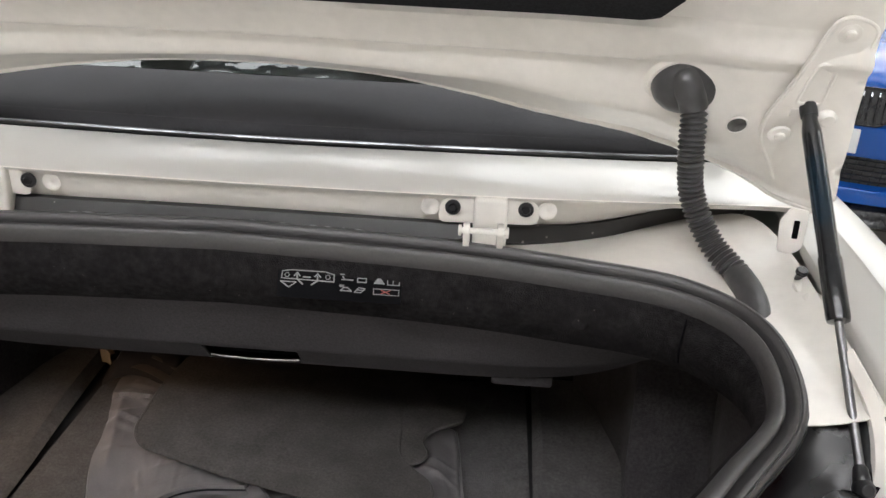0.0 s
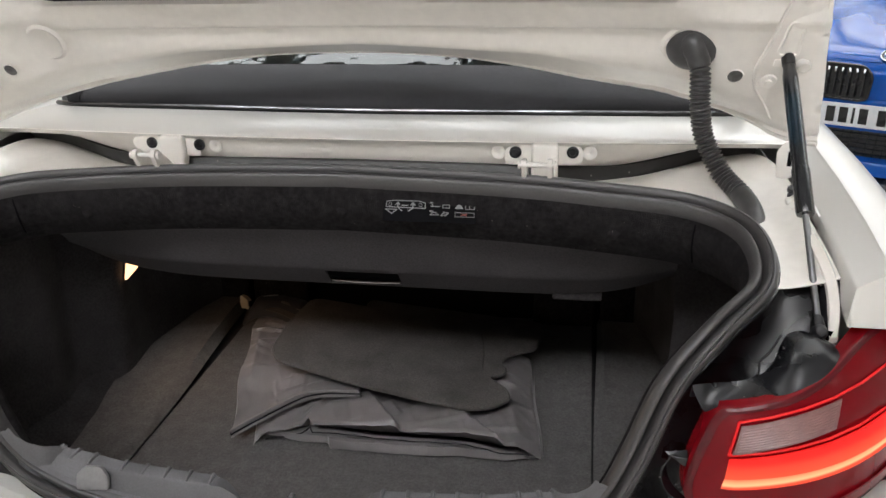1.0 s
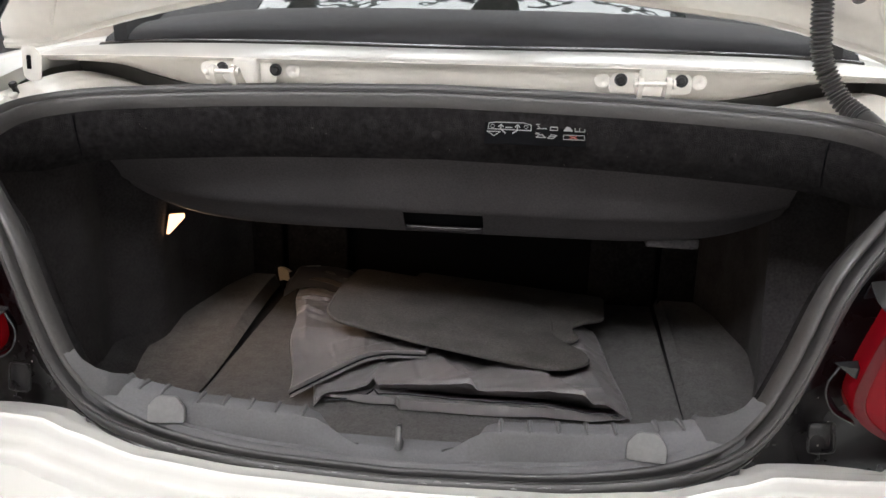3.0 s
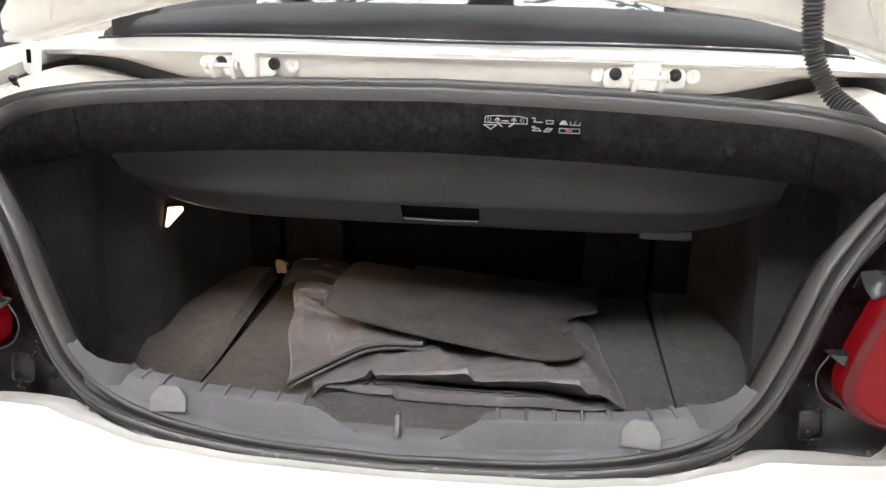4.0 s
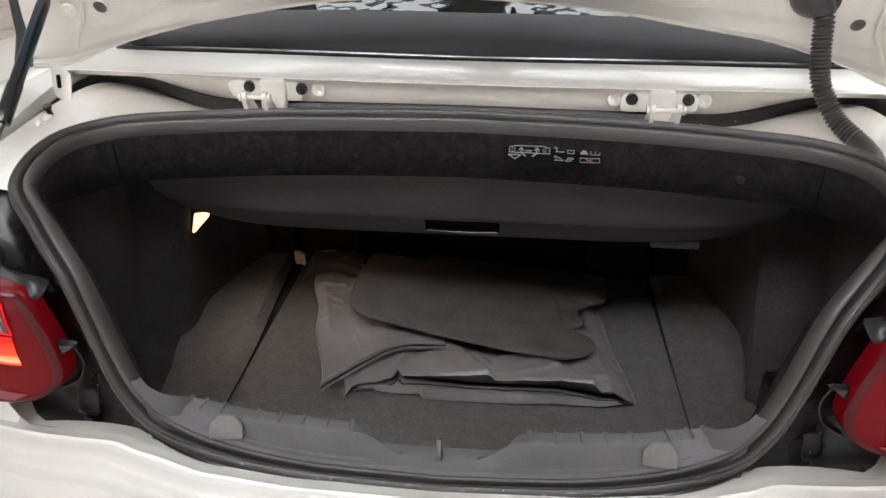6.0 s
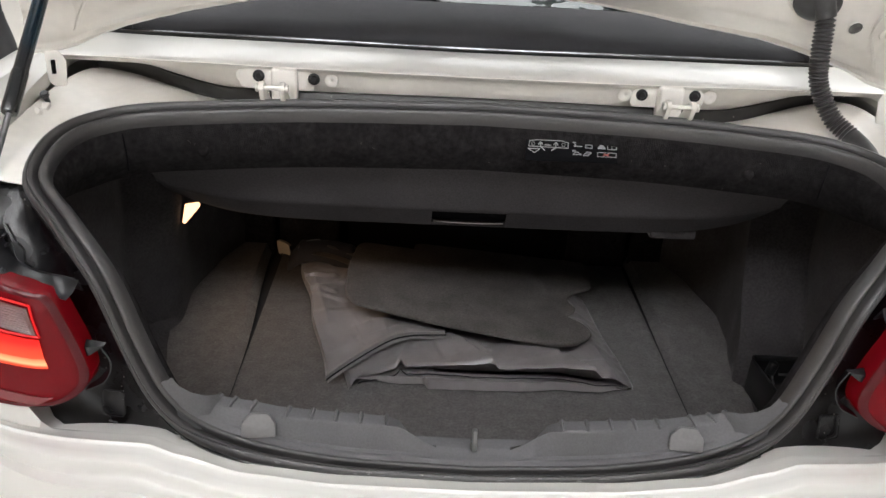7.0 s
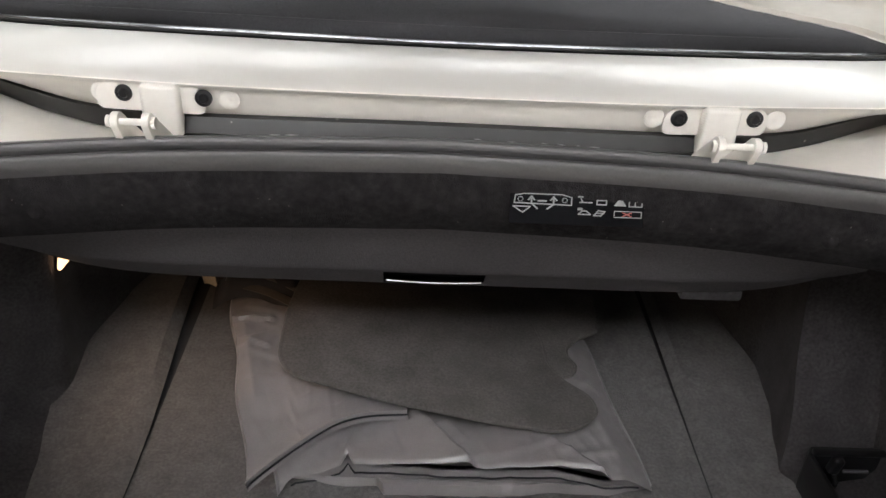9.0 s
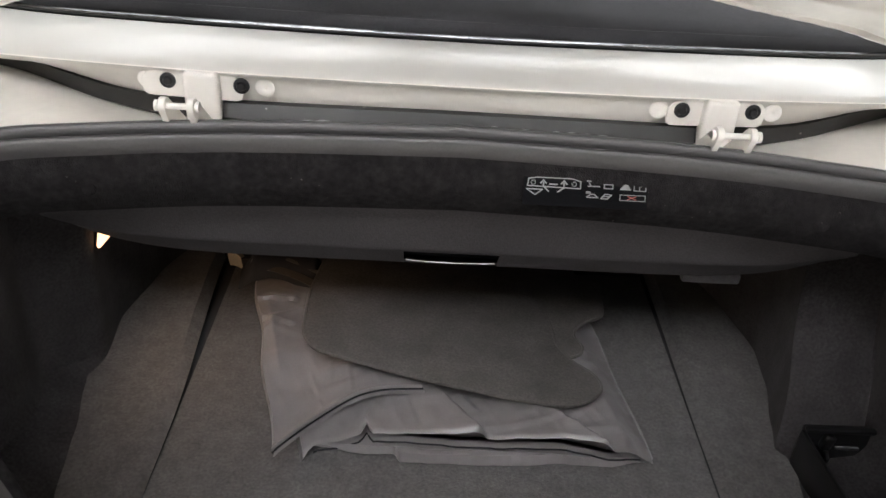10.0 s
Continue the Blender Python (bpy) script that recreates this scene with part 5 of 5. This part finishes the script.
def layer(front, back, left, right, z0, h, seed, nx=150, ny=90, roll=0.02, puff=0.012, top_extra=None, dip=0.0, dip_to=0.30, taper=True, under=0.0):
    """One cloth layer: a soft closed slab between a front and a back line."""
    top, bottom = [], []
    rng = random.Random(int(seed * 10))
    nicks = []
    for k in range(16):
        ax, ay, ang, ln = rng.uniform(-0.33, 0.36), rng.uniform(0.39, 0.78), rng.gauss(2.3, 0.5), rng.uniform(0.03, 0.13)
        nicks.append((ax, ay, ax + ln * math.cos(ang), ay + ln * math.sin(ang), rng.uniform(0.006, 0.02), rng.uniform(0.0015, 0.004) * rng.choice((1, 1, -1))))
    for j in range(ny + 1):
        v = j / ny
        rt, rb = [], []
        for i in range(nx + 1):
            u = i / nx
            f, b = front(u), back(u)
            x = left(v) + (right(v) - left(v)) * u
            y = f + (b - f) * v
            edge = min(min(u, 1 - u) * 0.6 / roll, min(v, 1 - v) * 0.4 / roll, 1)
            e = math.sqrt(max(0, 1 - (1 - edge) ** 2))
            if under and v < 0.1:
                e = max(e, 0.86 * min(1, min(u, 1 - u) / 0.02))
            thin = 0.25 + 0.75 * step(0, 0.09, 1 - u) if taper else 1.0
            z = z0 * thin + 0.566 * (1 - thin) + thin * h * (0.22 + 0.78 * e) + puff * thin * wave(x + seed, y, 6)
            z += e * 0.003 * max(0, 1 - abs(wave(x * 0.5 + y + seed, y * 1.3 - x, 9)) * 4) + e * 0.0012 * max(0, 1 - abs(wave(x + 3 * seed, y * 0.6 + x, 19)) * 4)
            z -= dip * (1 - step(0.0, dip_to, u)) * (1 - step(0.0, 0.35, v))
            for ax, ay, bx2, by2, w, h2 in nicks:
                if min(ax, bx2) - w < x < max(ax, bx2) + w and min(ay, by2) - w < y < max(ay, by2) + w:
                    z += e * h2 * crease(x, y, ax, ay, bx2, by2, w)
            if top_extra:
                z += top_extra(x, y) * e
            rt.append(V(x, y, z))
            rb.append(V(x, y + under * (1 - step(0.0, 0.06, v)), max(z0 * thin + 0.566 * (1 - thin) + 0.002 * (1 - e) - 0.001 - dip * (1 - step(0.0, dip_to, u)) * (1 - step(0.0, 0.35, v)), 0.5645)))
        top.append(rt)
        bottom.append(rb)
    s = Shape().grid(top)
    s.grid(bottom)
    for a, b in ((top[0], bottom[0]), (top[-1], bottom[-1]), ([r[0] for r in top], [r[0] for r in bottom]), ([r[-1] for r in top], [r[-1] for r in bottom])):
        s.grid([a, b])
    return s


LOW = [(-0.225, 0.402), (-0.187, 0.398), (-0.126, 0.386), (-0.072, 0.390), (-0.062, 0.373), (0.022, 0.372), (0.114, 0.373), (0.207, 0.383), (0.281, 0.381), (0.332, 0.393), (0.36, 0.402)]
MID = [(-0.222, 0.366), (-0.197, 0.391), (-0.162, 0.394), (-0.130, 0.403), (-0.121, 0.424), (-0.110, 0.403), (-0.081, 0.399), (0.074, 0.392), (0.204, 0.398), (0.239, 0.389), (0.278, 0.379), (0.35, 0.388)]


def front_low(u):
    return 0.0026 * noise.noise((u * 17, 5.7, 0.4)) + 0.001 * noise.noise((u * 55, 0.7, 0.4)) + table(LOW, -0.225 + 0.585 * u)


def front_mid(u):
    return 0.0022 * noise.noise((u * 21, 2.7, 0.4)) + 0.001 * noise.noise((u * 60, 1.7, 0.4)) + table(MID, -0.222 + 0.575 * u)


back_line = lambda u: 0.83 - 0.05 * u + 0.01 * math.sin(11 * u)
left_line = lambda v: -0.262 - 0.12 * v ** 0.95 + 0.004 * math.sin(14 * v)
right_line = lambda v: 0.357 - 0.048 * v + 0.002 * math.sin(9 * v)
part("lower_layer", layer(front_low, back_line, lambda v: -0.225 - 0.15 * v, right_line, 0.566, 0.0165, 2.0, roll=0.003, puff=0.003, top_extra=lambda x, y: -0.012 * step(0.388, 0.400, y)), BAGCLOTH, bag, "", 60)


def lap(x, y, ax, ay, bx, by, h, w=0.005, reach=0.05):
    """A sharp lap of cloth: up by h across the line a-b, easing off behind it."""
    dx, dy = bx - ax, by - ay
    n = math.hypot(dx, dy)
    u = ((x - ax) * dx + (y - ay) * dy) / (n * n)
    d = ((x - ax) * dy - (y - ay) * dx) / n
    along = step(-0.08, 0.1, u) * (1 - step(0.92, 1.06, u))
    return h * along * step(-w, w, d) * math.exp(-max(d, 0) / reach)


def folds_mid(x, y):
    z = lap(x, y, -0.020, 0.525, 0.074, 0.393, 0.022, reach=0.07) + lap(x, y, 0.125, 0.525, 0.280, 0.378, 0.022, reach=0.08)
    z += lap(x, y, 0.035, 0.505, 0.065, 0.455, 0.006, reach=0.02) + 0.006 * crease(x, y, -0.125, 0.43, -0.105, 0.49, 0.022)
    z += 0.005 * crease(x, y, 0.215, 0.424, 0.30, 0.44, 0.02) - 0.004 * crease(x, y, -0.06, 0.50, -0.03, 0.42, 0.03)
    return z


part("middle_layer", layer(front_mid, lambda u: back_line(u) - 0.005, lambda v: -0.222 - 0.13 * v, lambda v: right_line(v) - 0.004, 0.580, 0.022, 5.0, roll=0.0025, puff=0.005, top_extra=folds_mid, dip=0.020, under=0.030), BAGCLOTH, bag, "", 60)


def flap_front(u):
    # runs back from the front corner in a bow towards the middle
    return 0.364 + 0.128 * math.sin(u * math.pi / 2) ** 0.78


def folds_top(x, y):
    z = lap(x, y, -0.20, 0.60, -0.32, 0.625, 0.005, reach=0.04) + lap(x, y, -0.275, 0.640, -0.36, 0.655, 0.008, w=0.003, reach=0.02)
    z += lap(x, y, -0.28, 0.722, -0.37, 0.712, 0.009, w=0.003, reach=0.02) + lap(x, y, -0.26, 0.735, -0.34, 0.762, 0.004, reach=0.02) + lap(x, y, -0.30, 0.792, -0.39, 0.796, 0.006, reach=0.015)
    z += 0.009 * crease(x, y, -0.33, 0.70, -0.28, 0.52, 0.05) + 0.005 * crease(x, y, -0.20, 0.52, -0.10, 0.56, 0.03)
    return z


part("top_flap", layer(flap_front, lambda u: back_line(0.4 * u) + 0.008, lambda v: left_line(v) - 0.004, lambda v: -0.033 + 0.03 * v, 0.616, 0.010, 9.0, nx=110, roll=0.004, puff=0.006, top_extra=folds_top, dip=0.030, dip_to=0.62, taper=False), BAGCLOTH, bag, "", 60)
# doubled hem along the bowed edge of the flap
hem = []
for k in range(60):
    u = k / 59
    hem.append(V(-0.267 + 0.235 * u, flap_front(u) - 0.001, 0.592 + 0.036 * step(0, 0.58, u) + 0.0015 * math.sin(12 * u)))
part("hem", Shape().sheet([[p + V(0.001, 0.007, 0.0035) for p in hem], [p + V(0, -0.002, 0.0035) for p in hem], [p + V(0, -0.003, 0.0005) for p in hem], [p + V(0, 0.003, -0.001) for p in hem]], 0.0012), BAGCLOTH, bag)
part("hem_fold", Shape().sheet([[p + V(0.004, 0.004, -0.007) for p in hem], [p + V(0.004, -0.006, -0.0085) for p in hem], [p + V(0.005, 0.002, -0.011) for p in hem]], 0.001), BAGCLOTH, bag)
# Thin dark tube puts the shade under the hem into colour.
part("hem_shade_line", Shape().tube([p + V(0.002, -0.0025, -0.0046) for p in hem], 0.0016, 8), WEB_AND_SHADE, bag, "dark line for the shade under the hem")
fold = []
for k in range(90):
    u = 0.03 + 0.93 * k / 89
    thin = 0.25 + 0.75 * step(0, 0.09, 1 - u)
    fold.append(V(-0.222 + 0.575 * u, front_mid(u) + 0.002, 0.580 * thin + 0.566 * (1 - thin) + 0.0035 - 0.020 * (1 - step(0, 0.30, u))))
# Dark tube again, standing for the shade below the fold's edge.
part("fold_shade_line", Shape().tube(fold, 0.0015, 8), WEB_AND_SHADE, bag, "dark line for the shade under the fold")
for x, y, z in ((-0.052, 0.432, 0.6045), (0.118, 0.446, 0.6065)):
    part("spot", Shape().lathe([(0, 0.0035), (0.003, 0.003), (0.0045, -0.002)], pose(x, y, z), 10), CREAM, bag, "small pale spot")
# bunched webbing, two strap folds, label and cord at the back corner
bunch = []
for y, z in ((0.768, 0.632), (0.776, 0.650), (0.790, 0.662), (0.808, 0.668), (0.828, 0.666), (0.846, 0.652), (0.860, 0.622), (0.868, 0.575)):
    r = []
    for i in range(41):
        u = i / 40
        x = -0.404 + 0.186 * u
        low = (0.6 + 0.4 * step(0, 0.16, u)) * (1 - 0.6 * step(0.8, 1, u))
        ripple = 0.0025 * math.sin(9 * u + 60 * (y - 0.8)) + 0.004 * noise.noise((x * 30, y * 30, 2.2))
        r.append(V(x, y + 0.012 * math.sin(5 * u), 0.590 + (z - 0.590) * low + ripple * low))
    bunch.append(r)
part("webbing", Shape().sheet(bunch, 0.003), WEB_AND_SHADE, bag, "black webbing strap in loose loops")
for ax, ay, az, bx, by, bz, w in ((-0.338, 0.792, 0.655, -0.243, 0.738, 0.656, 0.011), (-0.322, 0.818, 0.664, -0.232, 0.766, 0.660, 0.006)):
    line = spline([(ax - 0.012, ay + 0.012, az - 0.012), (ax, ay, az), ((ax + bx) / 2, (ay + by) / 2 + 0.003, (az + bz) / 2 + 0.002), (bx, by, bz)], 18)
    part("strap", Shape().sheet([[p + V(-0.5 * w, -0.85 * w, -0.002) for p in line], [p for p in line], [p + V(0.4 * w, 0.7 * w, -0.001) for p in line]], 0.0012), STRAPCLOTH, bag, "flat tan strap running under the mat")
tag = [V(-0.440, 0.845, 0.010), V(-0.430, 0.838, 0.012), V(-0.418, 0.828, 0.012), V(-0.406, 0.816, 0.010)]
part("sewn_label", Shape().sheet([[p + V(0.004, -0.004, 0.612 + 0.003 * k) for k, p in enumerate(tag)], [p + V(0, 0, 0.630 + 0.002 * k) for k, p in enumerate(tag)], [p + V(-0.002, 0.006, 0.642 + 0.001 * k) for k, p in enumerate(tag)], [p + V(0.002, 0.020, 0.640) for p in tag]], 0.002), CREAM, bag, "cream fabric label")
part("cord", Shape().tube(spline([(-0.387, 0.792, 0.640), (-0.380, 0.806, 0.662), (-0.362, 0.826, 0.668), (-0.335, 0.845, 0.664)], 14), 0.0013, 6), MARKDIM, bag, "thin pale cord")

# floor mats lying on the bag
def mat_thing(outline, z, tilt_x, tilt_y, label, bind, soft):
    cx = sum(p[0] for p in outline) / len(outline)
    cy = sum(p[1] for p in outline) / len(outline)
    m = thing("floor_mat", (cx, cy, z), label, "mat", "mats on the bag")
    o = rounded([(x - cx, y - cy) for x, y in outline], soft, 6)
    M = Matrix.Translation((cx, cy, z)) @ pose(0, 0, 0, tilt_x, tilt_y, 0)
    part("mat_panel", Shape().prism(o, 0.010, M, 0.003), MATFELT, m)
    part("binding", Shape().tube([M @ V(x, y, 0.005) for x, y in o + o[:1]], 0.0048, 8), bind, m)
    return m


mat_thing([(-0.10, 0.58), (0.20, 0.575), (0.252, 0.600), (0.262, 0.622), (0.247, 0.648), (0.250, 0.672), (0.272, 0.702), (0.318, 0.732), (0.326, 0.86), (-0.10, 0.86)], 0.622, 0, 5.0, "dark velour floor mat lying under another mat on the bag", MATFELT, 0.016)
mat_thing([(-0.235, 0.82), (-0.250, 0.69), (-0.246, 0.566), (-0.222, 0.526), (-0.052, 0.484), (0.110, 0.459), (0.206, 0.452), (0.250, 0.470), (0.280, 0.505), (0.272, 0.540), (0.232, 0.572), (0.208, 0.610), (0.206, 0.680), (0.180, 0.80)], 0.6375, 0, 5.2, "dark grey velour floor mat with a cut-out on the bag", MATFELT, 0.026)

# ---------- the black post stand beside the car ----------
post = thing("post_stand", (-0.945, 0.69, 0), "slim black post on a flared foot beside the car", "stand")
part("post", Shape().tube([(-0.945, 0.69, 1.18), (-0.95, 0.69, 1.35), (-0.955, 0.69, 1.70)], [0.0115, 0.0095, 0.008], 14), POSTBLACK, post)
part("foot", Shape().lathe([(0.0, 1.21), (0.0115, 1.205), (0.014, 1.19), (0.024, 1.15), (0.030, 1.10), (0.032, 0.90), (0.034, 0.20), (0.048, 0.03), (0.05, 0.0), (0, 0)], pose(-0.945, 0.69, 0), 24), POSTBLACK, post)

# ---------- the blue car ----------
blue = thing("blue_car", (0, 0, 0), "glossy blue car parked nose-on behind the convertible", "car")


def nose(x, base, power=3.0, amount=0.34):
    return base + amount * (abs(x) / 0.88) ** power


bx = [-0.88 + 1.76 * i / 60 for i in range(61)]
bon = []
for y, z, k in ((0.02, 0.835, 1), (0.03, 0.850, 1), (0.07, 0.868, 1), (0.16, 0.888, 0.95), (0.4, 0.925, 0.8), (0.8, 0.975, 0.5), (1.2, 1.015, 0.2), (1.32, 1.02, 0.15)):
    r = []
    for x in bx:
        a = abs(x)
        bulge = 0.018 * (step(0.18, 0.34, a) - step(0.40, 0.60, a)) * step(0.1, 0.5, y)
        r.append((x, y + k * 0.30 * (a / 0.88) ** 3, z + bulge - 0.07 * (a / 0.88) ** 3.5))
    bon.append(r)
bonnet = part("bonnet", Shape().sheet(bon, 0.006), BLUE, blue, "glossy blue bonnet with raised lines")
front = []
for y, z in ((0.022, 0.830), (0.0, 0.80), (-0.008, 0.76), (-0.010, 0.66), (-0.026, 0.650), (-0.030, 0.53), (-0.02, 0.515), (0.03, 0.505)):
    front.append([(x, nose(x, y), z) for x in bx])
part("bumper", Shape().sheet(front, 0.005), BLUE, blue, "blue front bumper skin")
part("lower_intake", Shape().sheet([[(x, nose(x, 0.04), z) for x in bx] for z in (0.52, 0.44, 0.36)], 0.005), MESHBLACK, blue, "black meshed lower intake")
mesh = Shape()
for k in range(6):
    mesh.tube([(x, nose(x, 0.03), 0.385 + 0.024 * k) for x in bx[6:55:4]], 0.005, 6)
for k in range(30):
    x = -0.6 + 0.04 * k
    mesh.tube([(x, nose(x, 0.033), 0.37), (x + 0.015, nose(x, 0.033), 0.515)], 0.003, 5)
part("intake_mesh", mesh, GRILLE, blue)
part("intake_bar", Shape().sheet([[(x, nose(x, y), z) for x in bx] for y, z in ((0.03, 0.365), (-0.03, 0.355), (-0.04, 0.335), (-0.035, 0.30), (0.02, 0.285))], 0.006), BLUE, blue, "blue lower lip")
part("splitter", Shape().sheet([[(x, nose(x, y), z) for x in bx] for y, z in ((0.03, 0.29), (-0.045, 0.24), (-0.06, 0.20), (0.0, 0.17), (0.4, 0.16))], 0.006), GRILLE, blue, "black front splitter")
for s in (1, -1):
    gm = pose(s * 0.195, -0.004, 0.742, 84, 0, 7 * s)
    o = rounded([(-0.145, -0.075), (-0.155, 0.035), (-0.11, 0.080), (0.135, 0.080), (0.150, 0.03), (0.140, -0.065), (0.10, -0.085), (-0.11, -0.085)], 0.03, 4)
    o = [(s * x, y) for x, y in o]
    gl_ = part("kidney_grille", Shape().prism(o, 0.012, gm), GRILLE, blue, "black kidney-shaped grille half")
    part("grille_frame", Shape().tube([gm @ V(x, y, 0.014) for x, y in o + o[:1]], 0.006, 8), GLOSSBLACK, gl_)
    for k in range(8):
        part("slat", Shape().box((0.010, 0.135, 0.026), gm @ pose(-0.115 + 0.033 * k, -0.002, 0.018, -4, 0, 0), 0.004), GRILLE, gl_)
        part("slat_tip", Shape().box((0.008, 0.020, 0.004), gm @ pose(-0.115 + 0.033 * k, 0.055, 0.032, -20, 0, 0), 0.0015), CHROME, gl_)
    hl = Shape()
    hl.prism(rounded([(-0.16, -0.05), (0.15, -0.06), (0.17, 0.05), (-0.12, 0.06)], 0.03), 0.02, pose(s * 0.60, 0.10, 0.72, 80, 0, 24 * s), 0.006)
    part("headlamp", hl, GLOSSBLACK, blue, "dark headlamp")
bm_ = pose(0, 0.045, 0.868, 35, 0, 0)
badge = part("badge", Shape().lathe([(0, 0.006), (0.036, 0.006), (0.040, 0.004), (0.041, 0)], bm_, 28), CHROME, blue, "round bonnet badge")
part("badge_ring", Shape().lathe([(0.026, 0.0068), (0.036, 0.0068)], bm_, 28), GLOSSBLACK, badge)
quarters = Shape()
for q in (0, 2):
    a0 = math.pi / 2 * q
    quarters.add([bm_ @ V(0, 0, 0.0072)] + [bm_ @ V(0.025 * math.cos(a0 + k * math.pi / 16), 0.025 * math.sin(a0 + k * math.pi / 16), 0.0072) for k in range(9)], [(0, k, k + 1) for k in range(1, 9)])
part("badge_field", quarters, BLUE, badge)
plate = part("number_plate", Shape().box((0.52, 0.012, 0.111), pose(-0.02, -0.040, 0.585, -4, 0, 0), 0.004), PLATEWHITE, blue, "white number plate with plain dark bars")
px = -0.02 - 0.205
for k in range(7):
    w = 0.012 if k == 2 else 0.040
    part("plate_bar", Shape().box((w, 0.003, 0.076), pose(px + w / 2, -0.0475, 0.585, -4, 0, 0), 0.0008), GLOSSBLACK, plate)
    px += w + 0.019 + (0.024 if k == 3 else 0)
ws = [[(x * k, y, z) for x in [-0.7 + 1.4 * i / 20 for i in range(21)]] for y, z, k in ((1.34, 1.03, 1.0), (1.7, 1.24, 0.92), (2.05, 1.40, 0.82))]
part("windscreen", Shape().sheet(ws, 0.005), TINT, blue, "windscreen")
rf = [[(x * k, y, z - 0.05 * (abs(x) / 0.7) ** 3) for x in [-0.7 + 1.4 * i / 20 for i in range(21)]] for y, z, k in ((2.05, 1.41, 0.84), (2.5, 1.44, 0.84), (3.2, 1.40, 0.82), (3.9, 1.05, 0.95))]
part("roof", Shape().sheet(rf, 0.01), BLUE, blue)
for s in (1, -1):
    sd = []
    for z, o in ((0.20, 0.0), (0.5, 0.03), (0.75, 0.035), (0.90, 0.0), (0.97, -0.06)):
        sd.append([(s * (0.86 + o - 0.06 * step(3.4, 4.3, y)), y, z) for y in [0.36 + 0.2 * i for i in range(21)]])
    part("flank", Shape().sheet(sd, 0.006), BLUE, blue)
    for y in (0.85, 3.55):
        wh = part("wheel", Shape().lathe([(0.20, 0.10), (0.30, 0.10), (0.32, 0.06), (0.32, -0.06), (0.30, -0.1), (0.2, -0.1)], pose(s * 0.79, y, 0.32, 0, 90, 0), 32), MESHBLACK, blue)
        part("rim", Shape().lathe([(0, 0.085), (0.05, 0.09), (0.19, 0.08), (0.21, 0.10)], pose(s * 0.79, y, 0.32, 0, 90 * s, 0), 32), STEEL, wh)
part("cabin_floor", Shape().box((1.5, 3.4, 0.3), pose(0, 2.3, 0.5), 0.05), CABIN, blue)
blue.matrix_world = pose(1.81, 3.29, 0, 0, 0, -27)

# wheels and underside of the white car, standing it on the floor
under = Shape().box((1.5, 3.6, 0.30), pose(0, 2.05, 0.40), 0.06)
part("underbody", under, CABIN, car)
for s in (1, -1):
    for y in (0.85, 3.5):
        wh = part("wheel", Shape().lathe([(0.20, 0.10), (0.30, 0.10), (0.32, 0.06), (0.32, -0.06), (0.30, -0.1), (0.2, -0.1)], pose(s * 0.78, y, 0.32, 0, 90, 0), 32), MESHBLACK, car)
        part("rim", Shape().lathe([(0, 0.085), (0.05, 0.09), (0.19, 0.08), (0.21, 0.10)], pose(s * 0.78, y, 0.32, 0, 90 * s, 0), 32), STEEL, wh)
    sd = []
    for z in (0.25, 0.5, 0.75, 0.93):
        sd.append([(s * 0.887, y, z + 0.0 * y) for y in [0.16 + 0.2 * i for i in range(20)]])
    part("flank", Shape().sheet(sd, 0.003), WHITE, car)
bonnet_w = Shape().sheet([[(x, y, z - 0.1 * (abs(x) / 0.88) ** 4) for x in [-0.88 + 1.76 * i / 20 for i in range(21)]] for y, z in ((2.3, 1.0), (2.9, 0.98), (3.6, 0.9), (3.95, 0.75), (4.05, 0.4))], 0.006)
part("bonnet", bonnet_w, WHITE, car)
